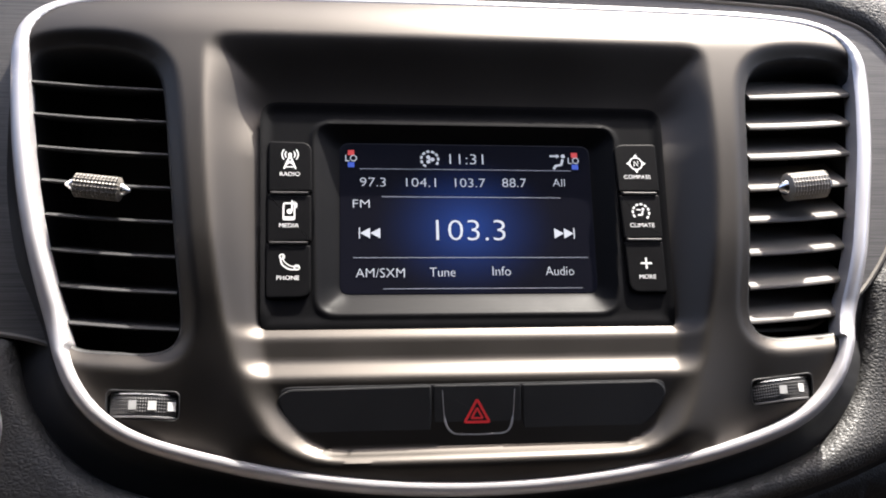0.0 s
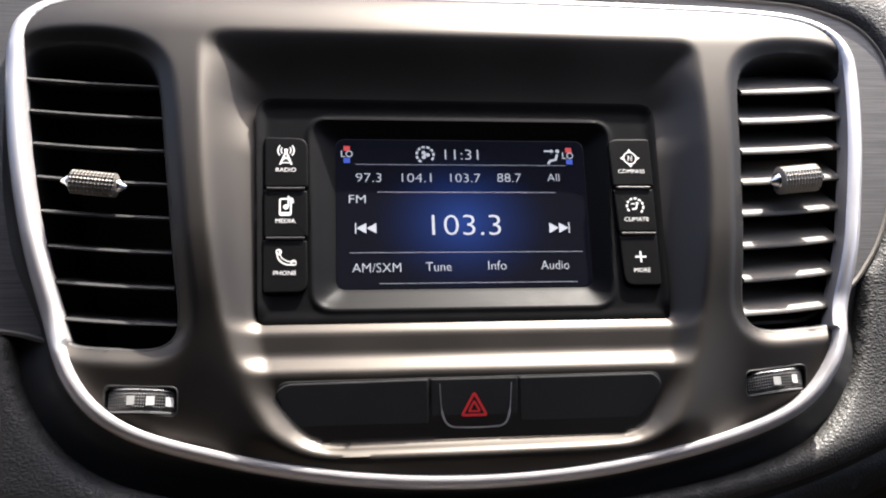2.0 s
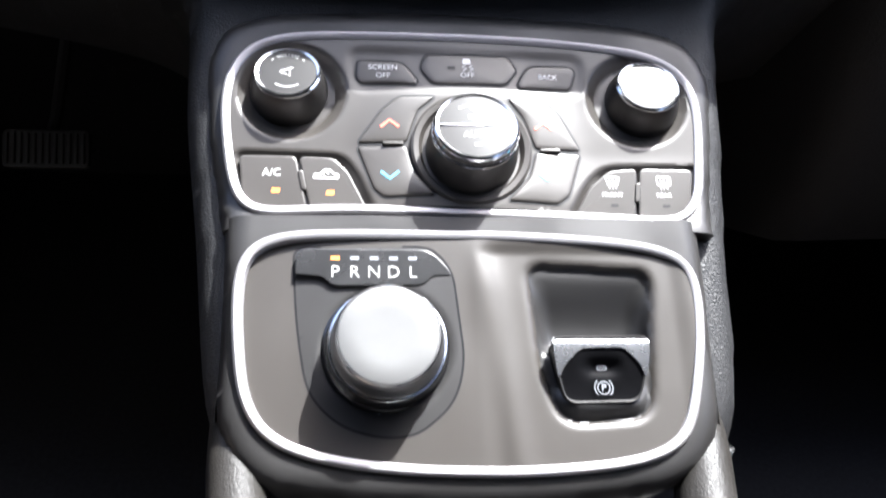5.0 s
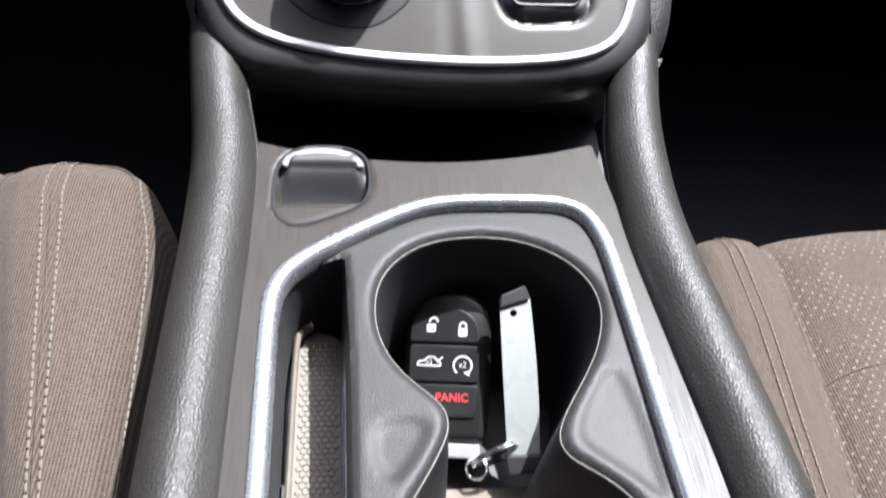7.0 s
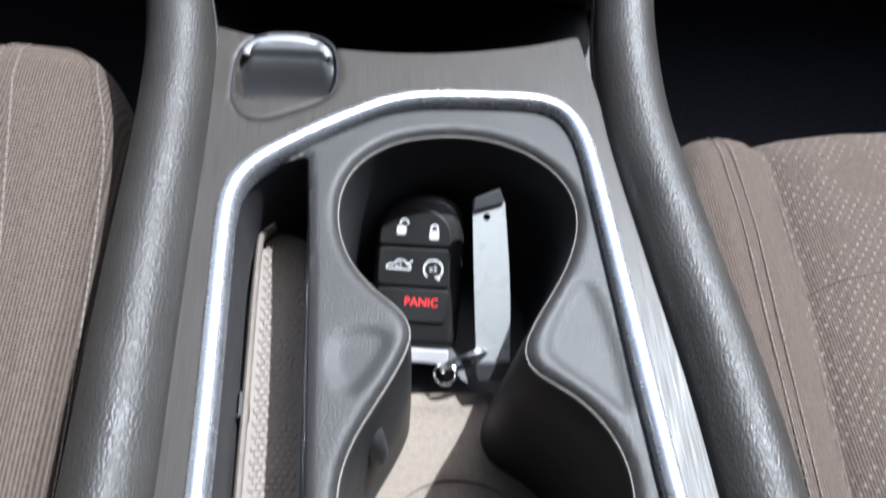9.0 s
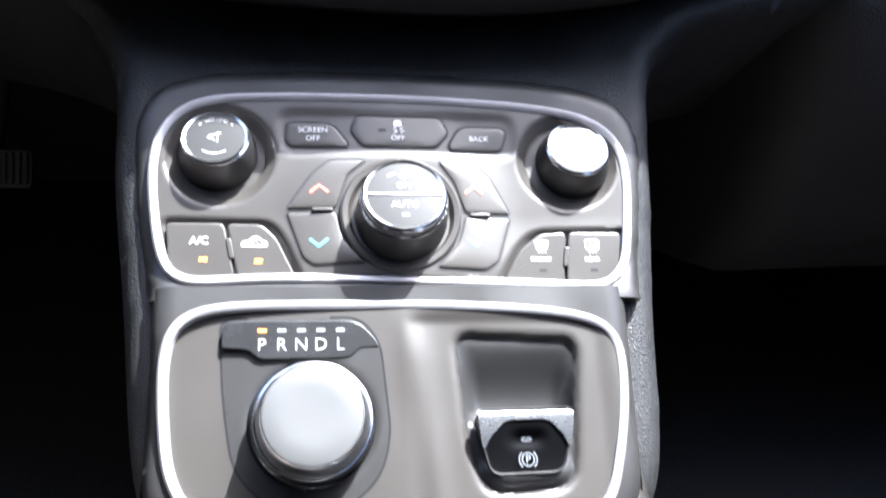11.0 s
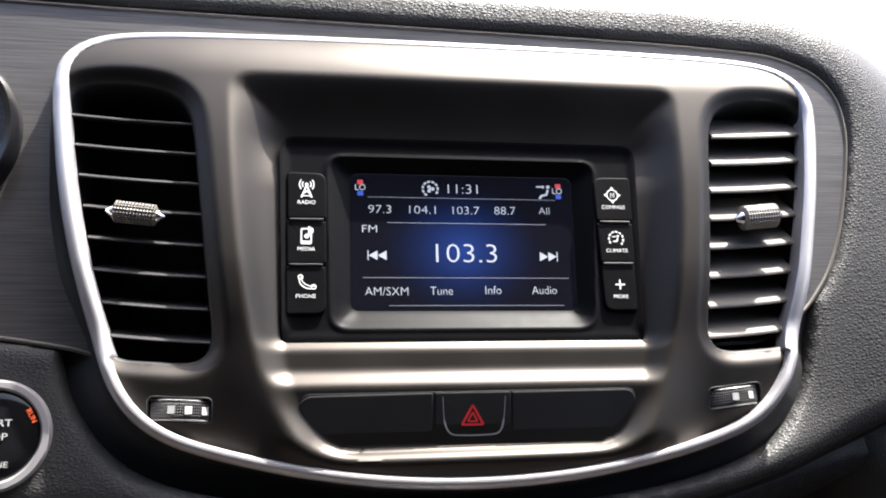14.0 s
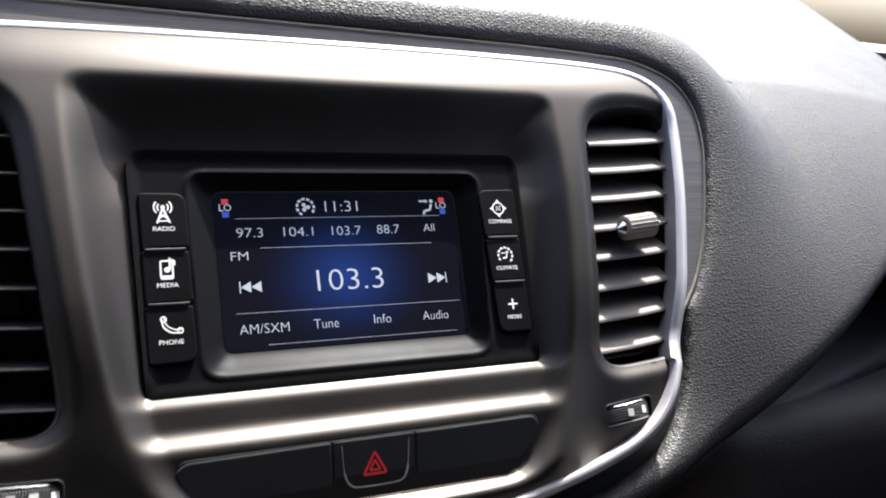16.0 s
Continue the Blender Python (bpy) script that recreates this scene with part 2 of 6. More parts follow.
# ---- materials ----
def material(name, color, rough=0.5, metal=0.0, mottle=0.15, mottle_scale=60.0, bump=0.0, bump_scale=1500.0, kind="noise", stretch=(1, 1, 1), spec=0.5, emit=None, coat=0.0, rough_var=0.08, second=0.0):
    """Surface with colour mottling at a coarse scale and a fine relief; scales per metre."""
    m = bpy.data.materials.new(name)
    m.use_nodes = True
    n, l = m.node_tree.nodes, m.node_tree.links
    b = n["Principled BSDF"]
    b.inputs["Base Color"].default_value = (*color, 1)
    b.inputs["Roughness"].default_value = rough
    b.inputs["Metallic"].default_value = metal
    b.inputs["Specular IOR Level"].default_value = spec
    b.inputs["Coat Weight"].default_value = coat
    tc = n.new("ShaderNodeTexCoord")
    mp = n.new("ShaderNodeMapping")
    mp.inputs["Scale"].default_value = stretch
    l.new(tc.outputs["Object"], mp.inputs["Vector"])
    if mottle:
        no = n.new("ShaderNodeTexNoise")
        no.inputs["Scale"].default_value = mottle_scale
        no.inputs["Detail"].default_value = 5
        l.new(mp.outputs[0], no.inputs["Vector"])
        mx = n.new("ShaderNodeMix")
        mx.data_type = "RGBA"
        mx.inputs[6].default_value = (*(c * (1 - mottle) for c in color), 1)
        mx.inputs[7].default_value = (*(min(1, c * (1 + mottle)) for c in color), 1)
        l.new(no.outputs["Fac"], mx.inputs[0])
        l.new(mx.outputs[2], b.inputs["Base Color"])
        mr = n.new("ShaderNodeMapRange")
        mr.inputs[1].default_value, mr.inputs[2].default_value = 0.3, 0.7
        mr.inputs[3].default_value, mr.inputs[4].default_value = max(0.02, rough - rough_var), min(1, rough + rough_var)
        l.new(no.outputs["Fac"], mr.inputs[0])
        l.new(mr.outputs[0], b.inputs["Roughness"])
    if bump:
        if kind == "noise":
            t = n.new("ShaderNodeTexNoise")
            t.inputs["Detail"].default_value = 4
            out = t.outputs["Fac"]
        else:
            t = n.new("ShaderNodeTexVoronoi")
            t.feature = "DISTANCE_TO_EDGE" if kind == "grain" else "F1"
            out = t.outputs["Distance"]
        t.inputs["Scale"].default_value = bump_scale
        l.new(mp.outputs[0], t.inputs["Vector"])
        if kind == "grain":
            # warped cells with rounded tops
            wv = n.new("ShaderNodeTexNoise")
            wv.inputs["Scale"].default_value = bump_scale * 0.7
            ad = n.new("ShaderNodeMix")
            ad.data_type = "VECTOR"
            ad.inputs[0].default_value = 0.0008
            va = n.new("ShaderNodeVectorMath")
            va.operation = "MULTIPLY_ADD"
            va.inputs[1].default_value = (0.9 / bump_scale,) * 3
            l.new(wv.outputs["Color"], va.inputs[0])
            l.new(mp.outputs[0], va.inputs[2])
            l.new(mp.outputs[0], wv.inputs["Vector"])
            l.new(va.outputs[0], t.inputs["Vector"])
            rg = n.new("ShaderNodeMapRange")
            rg.inputs[1].default_value, rg.inputs[2].default_value = 0.0, 0.35
            l.new(out, rg.inputs[0])
            out = rg.outputs[0]
        bp = n.new("ShaderNodeBump")
        bp.inputs["Strength"].default_value = bump
        bp.inputs["Distance"].default_value = 0.4 / bump_scale
        l.new(out, bp.inputs["Height"])
        l.new(bp.outputs[0], b.inputs["Normal"])
    if emit:
        b.inputs["Emission Color"].default_value = (*emit[:3], 1)
        b.inputs["Emission Strength"].default_value = emit[3]
    return m


M_BEZEL = material("satin_graphite_paint", (0.0425, 0.0385, 0.0348), 0.45, 0.95, 0.06, 25, 0.03, 4000, rough_var=0.03)
M_BLACK = material("matte_black_plastic", (0.018, 0.018, 0.019), 0.5, 0, 0.2, 40, 0.12, 2500)
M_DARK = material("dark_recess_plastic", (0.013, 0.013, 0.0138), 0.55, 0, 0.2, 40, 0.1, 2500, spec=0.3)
M_GLOSS = material("gloss_black_plastic", (0.008, 0.008, 0.009), 0.12, 0, 0.2, 30, rough_var=0.04)
M_BUTTON = material("soft_black_button", (0.0035, 0.0035, 0.004), 0.45, 0, 0.2, 80, 0, 4000, spec=0.05, rough_var=0.02)
M_CHROME = material("satin_chrome", (0.40, 0.388, 0.396), 0.40, 0.55, 0.04, 120, 0.0, rough_var=0.03)
M_POLISH = material("polished_chrome", (0.46, 0.468, 0.49), 0.27, 0.85, 0.03, 120, rough_var=0.03)
M_BRIGHT = material("bright_chrome", (0.86, 0.86, 0.87), 0.16, 1.0, 0.03, 120, rough_var=0.04)
M_BARREL = material("satin_chrome_barrel", (0.20, 0.20, 0.205), 0.3, 0.9, 0.03, 120, rough_var=0.03)
M_CAP = material("brushed_aluminium_cap", (0.205, 0.205, 0.202), 0.42, 0.9, 0.03, 900, 0.02, 2500, stretch=(0.1, 3, 1), rough_var=0.02)
M_LEATHER = material("grained_black_vinyl", (0.031, 0.0304, 0.0298), 0.52, 0, 0.2, 30, 0.32, 480, "grain", stretch=(0.85, 1.2, 1.0), spec=0.24)
# dash vinyl darkened: the shade under the dash is in this colour
M_NECK = material("grained_black_vinyl_shaded", (0.019, 0.019, 0.0195), 0.5, 0, 0.2, 30, 0.35, 580, "grain", spec=0.33)
M_RAIL = material("grained_grey_vinyl", (0.0180, 0.0165, 0.0146), 0.46, 0, 0.3, 40, 0.24, 620, "grain", spec=0.27)
M_PLATE = material("satin_black_plate", (0.034, 0.033, 0.0325), 0.36, 0.3, 0.1, 40, 0.03, 3000, rough_var=0.03)
M_KNOBCAP = material("satin_graphite_cap", (0.030, 0.029, 0.028), 0.33, 0, 0.1, 40, 0.03, 3000, rough_var=0.02, spec=0.16)
M_RIB = material("dark_ribbed_chrome", (0.11, 0.108, 0.105), 0.3, 0.85, 0.1, 60, rough_var=0.05)
M_COVER_GLOSS = material("satin_gloss_black_cover", (0.016, 0.016, 0.0165), 0.27, 0, 0.15, 60, 0.02, 3000, spec=0.6, rough_var=0.03)
M_BRUSH_H = material("brushed_dark_metal_trim", (0.074, 0.070, 0.066), 0.42, 0.45, 0.9, 600, 0.25, 1400, stretch=(0.04, 2.5, 1))
M_BRUSH_V = material("brushed_grey_tray_trim", (0.0238, 0.0210, 0.0180), 0.42, 0.0, 0.55, 900, 0.10, 1800, stretch=(2.2, 0.05, 1), spec=0.14)
M_PANEL = material("graphite_control_plastic", (0.045, 0.0408, 0.0366), 0.37, 0.12, 0.06, 30, 0.02, 3500, rough_var=0.03)
M_HOUSE = material("matte_charcoal_housing", (0.036, 0.0345, 0.0335), 0.40, 0.35, 0.1, 30, 0.05, 2600)
M_STIPPLE = material("stippled_grey_plastic", (0.0185, 0.0180, 0.0172), 0.44, 0, 0.6, 1500, 0.7, 1500, spec=0.16)
M_MAT = material("grey_brown_rubber_mat", (0.115, 0.098, 0.082), 0.7, 0, 0.3, 120, 0.3, 1200)
M_FLOOR = material("dusty_grey_cup_mat", (0.105, 0.086, 0.066), 0.8, 0, 0.45, 420, 0.8, 1000)
M_GRIPBLACK = material("knurled_black_plastic", (0.020, 0.0195, 0.019), 0.42, 0, 0.2, 200, spec=0.4)
M_WHITE = material("white_print", (0.72, 0.72, 0.71), 0.5, 0, 0)
M_RED = material("red_print", (0.62, 0.03, 0.035), 0.45, 0, 0)
M_HEAT = material("red_backlit_print", (0.7, 0.10, 0.06), 0.5, 0, 0, emit=(1, 0.16, 0.08, 0.35))
M_COLD = material("blue_backlit_print", (0.10, 0.42, 0.6), 0.5, 0, 0, emit=(0.1, 0.5, 0.75, 0.25))
M_AMBER = material("amber_lamp", (0.8, 0.25, 0.03), 0.5, 0, 0, emit=(1, 0.25, 0.03, 0.45))
M_RUN = material("red_lit_word", (0.5, 0.10, 0.03), 0.5, 0, 0, emit=(1, 0.14, 0.03, 0.2))
M_COVER = material("matt_black_cover", (0.016, 0.016, 0.0165), 0.46, 0, 0.15, 60, 0.03, 3000, spec=0.35, rough_var=0.03)
M_KNURL = material("knurled_grey_metal", (0.085, 0.077, 0.068), 0.58, 0.05, 0.1, 200, rough_var=0.05, spec=0.3)
# slat plastic lightened to carry the sun on the right vent
M_SLAT_LIT = material("sunlit_slat_grey", (0.075, 0.069, 0.063), 0.58, 0.1, 0.06, 40, rough_var=0.03, spec=0.35)
# brighter copy of the knurled grey metal, sunlight put into its colour
M_KNURL_LIT = material("sunlit_knurled_metal", (0.30, 0.28, 0.25), 0.5, 0.5, 0.1, 200, rough_var=0.05)
M_RIDGE = material("satin_grey_ridge", (0.15, 0.15, 0.155), 0.5, 0.2, 0.05, 120, rough_var=0.03)
M_MARK = material("grey_white_mark", (0.36, 0.36, 0.35), 0.5, 0, 0)
M_GREYPRINT = material("grey_lamp_off", (0.22, 0.23, 0.25), 0.4, 0, 0)
M_FELT = material("black_underdash_felt", (0.021, 0.021, 0.022), 0.95, 0, 0.3, 200, 0.4, 900, spec=0.03)
M_PRINT = material("worn_white_print", (0.42, 0.42, 0.41), 0.5, 0, 0.3, 900)

# ---- centre stack ----
TRIM_OUT = spline([(-203, 60), (-202, 73), (-197, 82), (-188, 89), (-172, 92.5), (-121, 95), (-63, 96.5), (0, 97), (63, 96.5), (121, 95), (172, 92.5), (188, 89), (197, 82), (202, 72), (203, 58),
                   (200, 38), (195, 12), (189, -14), (183, -38), (176, -60), (169, -80), (162, -94), (152, -106), (138, -115), (116, -122.8), (86, -130.0), (45, -136.3), (0, -138.5), (-45, -136.3), (-86, -130.0),
                   (-116, -122.8), (-138, -116), (-152, -108), (-162, -98), (-168, -87), (-174, -72), (-181, -50), (-188, -26), (-194, 0), (-199, 28)], 4)
VENT_L = spline([(-196, 57), (-187, 62), (-168, 62.5), (-150, 59), (-140, 51.5), (-135.5, 38), (-131, 4), (-126, -38), (-123, -64), (-124, -75), (-132, -79.5), (-150, -78.5), (-166, -77), (-171.5, -71), (-177, -52), (-185, -22), (-191, 10), (-195, 36)], 5)
VENT_R = np.column_stack([-VENT_L[::-1, 0] + 1.0, VENT_L[::-1, 1] + 3.0])
RECESS = rounded([(-121, 70), (121, 70), (116, -9), (106, -62), (98, -95), (82, -127), (-79, -128), (-99, -96), (-108, -62), (-116, -4)], [14, 14, 30, 20, 16, 26, 26, 16, 20, 30])
INNER = rounded([(-94.5, 37), (95.5, 37), (93, -20), (91, -70), (86, -96), (72, -119.5), (-70, -120.5), (-85, -96), (-91, -70), (-93, -20)], [9, 9, 20, 9, 12, 18, 18, 12, 9, 20])
BOX = rounded([(-94.5, 37), (95.5, 37), (91.5, -69.5), (-91.5, -69.5)], [9, 9, 2, 2])


def strip_height(x, y):
    return 5.5 - 5.0 * np.clip((np.abs(x) - 130) / 72, 0, 2) ** 2 - 5.0 * np.clip((-40 - y) / 80, 0, 1.3) ** 2 * sstep(40, 125, np.abs(x)) - 7.5 * ((y + 20) / 100) ** 2 - 2.5 * sstep(-123, -137, y) + 5.0 * sstep(-60, -125, y)


def bezel_height(x, y):
    P = np.column_stack([x, y])
    base = -10.0 * np.clip((y - 66) / 31, 0, 1) ** 2 - 5.0 * np.clip((np.abs(x) - 130) / 72, 0, 2) ** 2
    # the lower part leans back under the recess
    base = base + 4.5 - 12.0 * np.clip((-30 - y) / 90, 0, 1.3) ** 1.6 * sstep(80, 124, np.abs(x)) - 7.5 * ((y + 20) / 100) ** 2 - 5.0 * np.clip((-121 - y) / 15, 0, 1.2) ** 2 + 5.0 * sstep(-60, -125, y)
    base = base - 5.0 * (1 - sstep(-2, 8, -sd_poly(P, VENT_L))) - 5.0 * (1 - sstep(-2, 8, -sd_poly(P, VENT_R)))
    a = np.maximum(sd_poly(P, RECESS), 0)
    a = a * a / (a + 5.0)
    b = np.maximum(-sd_poly(P, INNER), 0)
    t = np.where(a + b > 1e-6, a / (a + b + 1e-6), 1.0)
    low = sstep(-98, -116, y)
    t = t * low + (0.4 * t + 0.6 * (1 - (1 - t) ** 2.2)) * (1 - low)
    sunk = -10.0 - 3.0 * sstep(8, 37, y) + 4.0 * sstep(-66.5, -74.5, y) + 4.6 * sstep(-82, -93, y) + 0.19 * (np.clip(y, -140, -91) + 94) * sstep(-84, -91, y)
    h = base * (1 - t) + sunk * t
    # along the lower edge the face runs in just under the chrome strip
    near = (1 - sstep(2, 15, sd_poly(P, TRIM_OUT))) * sstep(-85, -105, y)
    return h + (np.minimum(h, strip_height(x, y) - 2.5) - h) * near


def edge_height(P):
    return bezel_height(P[:, 0], P[:, 1])


# slots of the two thumbwheels under the vents
WHEELS = {-1: (-136.5, -100.5, -0.05), 1: (135.0, -99.3, 0.10)}
SLOTS = {k: rounded([(wx - 14, wy - 5 - 14 * tip), (wx + 14, wy - 5 + 14 * tip), (wx + 14, wy + 5.6 + 14 * tip), (wx - 14, wy + 5.6 - 14 * tip)], 2.5) for k, (wx, wy, tip) in WHEELS.items()}
stack = thing("center_stack", STACK, "satin graphite dashboard centre stack with a chrome surround", "dashboard panel")
body = Shape().grid(shift(TRIM_OUT, -1.6), [VENT_L, VENT_R, BOX, SLOTS[-1], SLOTS[1]], 1.6, bezel_height)
part("bezel", body, M_BEZEL, stack, "satin graphite plastic face with a soft recessed middle")
T = ccw(TRIM_OUT)
T = np.vstack([T[k] + (T[(k + 1) % len(T)] - T[k]) * q for k in range(len(T)) for q in (0, 0.2, 0.4, 0.6, 0.8)])
wide = 4.3 + 1.9 * sstep(-78.2, -77.2, T[:, 1]) * sstep(93, 48, T[:, 1]) * (np.abs(T[:, 0]) > 120)
# the strip stands proud of the face where the lower part leans back
z = np.where(T[:, 1] > -60, edge_height(T) + 1.0, strip_height(T[:, 0], T[:, 1]) + (edge_height(T) + 1.0 - strip_height(T[:, 0], T[:, 1])) * sstep(-96, -60, T[:, 1]))
trim = Shape().band(T, [(1.4, -9), (1.4, -1.6), (0.9, -0.2), (-0.2 * wide, 1.2), (-0.5 * wide, 1.6), (-0.8 * wide, 1.2), (-wide, -0.2), (-wide, -10)], z)
part("chrome_surround", trim, M_CHROME, stack, "satin chrome strip round the whole stack")
gap = Shape().band(T, [(1.0, -4), (2.2, -8), (4.0, -12), (8, -16), (26, -26)], z)
part("side_wall", gap, M_BLACK, stack, "black side of the stack")


def vent(outline, side):
    """An air vent: shaft, eight slats, a slider and a thumbwheel below."""
    v = thing("air_vent", STACK, "black dashboard air vent with horizontal slats and a chrome-tipped slider" if side < 0 else "black dashboard air vent with sunlit level slats and a chrome-tipped slider", "air vent", "vents of the centre stack")
    P = ccw(outline)
    zz = edge_height(P)
    part("shaft", Shape().loft([lift(shift(P, 0.9), edge_height(shift(P, 0.9)) - 0.3), lift(shift(P, 0.7), edge_height(shift(P, 0.7)) + 0.15), lift(P, zz), lift(shift(P, -0.8), zz - 2), lift(shift(P, -1.2), -52), lift(shift(P, -8), -60)], True, False, True), M_DARK, v)
    # level slats on one side, slats turned up on the other
    for k in range(8):
        y0 = (40.5 - 15.7 * k) if side < 0 else (42.5 - 15.9 * k)
        inner = -136 + 1.75 * k * 0.97 if side < 0 else 140.5 - 2.2 * k
        outer = -195.5 + 3.1 * k if side < 0 else 196 - 3.3 * k
        rise = 4.6
        dv, dd = (0.33, -0.944) if side < 0 else (0.72, -0.694)
        depth = 24
        n = 12
        s = Shape()
        loops = []
        for i in range(n + 1):
            t = i / n
            x = inner + (outer - inner) * t
            y = y0 + rise * t - 1.5 * math.sin(math.pi * t) * 0.3
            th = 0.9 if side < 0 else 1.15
            sh = np.array([(0.6, th), (-0.5, th * 0.8), (-1.1, 0.0), (-0.5, -th * 0.8), (0.6, -th), (depth, -0.7), (depth, 0.7)])
            z0 = -6.5 - 3.0 * t
            loops.append(np.array([(x, y + a * dv + b * (-dd), z0 + a * dd + b * dv) for a, b in sh]))
        s.loft(loops, True, True, True)
        # same slats left and right; the right colour has the sunlight put in
        part("slat", s, M_DARK if side < 0 else M_SLAT_LIT, v, smooth=50)
    cx, cy, cz = (-161, -7.2, -5.5) if side < 0 else (159.5, -4.4, -3.5)
    sc = 1.0 if side < 0 else 1.28
    ang = radians(-6 if side < 0 else 6)
    k = Shape()
    a = np.linspace(0, 2 * np.pi, 36, endpoint=False)

    def ringx(x, r, teeth=0.0):
        rr = r * 0.98 * sc + teeth * (np.arange(36) % 2)
        px, py, pz = np.full(36, x), rr * np.cos(a), rr * np.sin(a)
        return np.column_stack([cx + px * math.cos(ang) - py * math.sin(ang), cy + px * math.sin(ang) + py * math.cos(ang), cz + pz + 1.5])

    k.loft([ringx(x, r, 0.5) for x, r in [(-10.0, 3.4), (-9.3, 4.6)] + [(-9 + 0.75 * i, 5.0 - 0.4 * (i % 2)) for i in range(25)] + [(9.3, 4.6), (10.0, 3.4)]], True, True, True)
    # right slider uses the copy coloured as if in the sun
    slider = part("slider", k, M_KNURL if side < 0 else M_KNURL_LIT, v, "knurled grey slider with chrome tips")
    for sgn in (-1, 1):
        part("tip", Shape().loft([ringx(sgn * x, r) for x, r in ((9.6, 3.0), (10.6, 2.9), (12.0, 2.0), (13.6, 0.8))][::sgn], True, True, True), M_BRIGHT, slider, "chrome tip")
    # thumbwheel
    wx, wy, tip = WHEELS[side]
    zb = float(bezel_height(np.array([wx]), np.array([wy]))[0])
    ring = ccw(SLOTS[side])
    zr = edge_height(ring)
    part("wheel_slot", Shape().loft([lift(shift(ring, 0.8), edge_height(shift(ring, 0.8)) - 0.1), lift(shift(ring, 0.4), zr + 0.25), lift(shift(ring, -0.1), zr - 0.1), lift(shift(ring, -0.4), zr - 8), lift(shift(ring, -2), zr - 9)], True, False, True), M_DARK, v)
    angs = np.radians(np.linspace(-40, 40, 57))
    loops = []
    for j, yy in enumerate(np.linspace(-4.4, 4.4, 15)):
        r2 = 20.4 - 0.9 * (abs(yy) / 4.4) ** 6 + 0.45 * (np.arange(57) % 2) * (j % 2)
        loops.append(np.column_stack([wx + r2 * np.sin(angs), wy + yy + tip * r2 * np.sin(angs), zb - 17.3 + r2 * np.cos(angs)]))
    wheel = part("thumbwheel", Shape().loft(loops, False), M_GRIPBLACK, v, "knurled black thumbwheel with white marks", smooth=25)
    loops = [np.column_stack([wx + rr * np.sin(angs), wy + yy + tip * rr * np.sin(angs), zb - 17.3 + rr * np.cos(angs)]) for yy, rr in ((4.1, 20.2), (4.3, 20.5), (4.7, 20.1), (4.9, 19.2), (4.9, 14.0))]
    part("rim", Shape().loft(loops, False), M_POLISH, wheel, "bright flat side of the wheel")
    loops = [np.column_stack([wx + rr * np.sin(angs), wy + yy + tip * rr * np.sin(angs), zb - 17.3 + rr * np.cos(angs)]) for yy, rr in ((-4.9, 19.6), (-4.7, 20.2), (-4.3, 20.5), (-4.1, 20.2))]
    part("rim", Shape().loft(loops, False), M_RIDGE, wheel, "thin satin rim")
    for i in (-1, 0, 1):
        an = radians(12 + 21 * i) if side < 0 else radians(-4 + 25 * i)
        if side > 0 and i < 0:
            continue
        q = [(-1.6, -1.8), (1.6, -1.8), (1.6, 1.8), (-1.6, 1.8)]
        V = [(wx + 21.0 * math.sin(an + a_ / 20.7), wy + b_ + tip * 20.7 * math.sin(an), zb - 17.3 + 21.05 * math.cos(an + a_ / 20.7)) for a_, b_ in q]
        part("mark", Shape().add(V, [(0, 1, 2, 3)]), M_MARK, wheel, "white square mark")
    return v


vent(VENT_L, -1)
vent(VENT_R, 1)

# ---- radio unit with display ----
radio = thing("touchscreen_radio", STACK, "black car radio with a lit colour display and six side buttons", "car radio")
GLASS = rounded([(-57.5, 19.5), (60, 19.5), (58.5, -52), (-57.5, -52)], 4)
FRAME_O = rounded([(-70, 27), (72, 27), (66, -63), (-68, -63)], 9)


def radio_height(x, y):
    P = np.column_stack([x, y])
    a = np.maximum(sd_poly(P, FRAME_O), 0)
    b = np.maximum(-sd_poly(P, GLASS), 0)
    t = np.where(a + b > 1e-6, a / (a + b + 1e-6), 1.0)
    lip = 1.0 * sstep(2.5, 0, np.abs(sd_poly(P, FRAME_O)))
    rim = sstep(7, 0, sd_poly(P, BOX))
    top = 1.6 * rim ** 1.5 * sstep(-72, -60, y)
    return -9.5 + top + lip * 0.6 - 6.2 * (0.6 * t + 0.4 * sstep(0, 1, t))


part("housing", Shape().grid(shift(BOX, -0.3), [GLASS], 1.0, radio_height, 6), M_BUTTON, radio, "black plastic radio face")


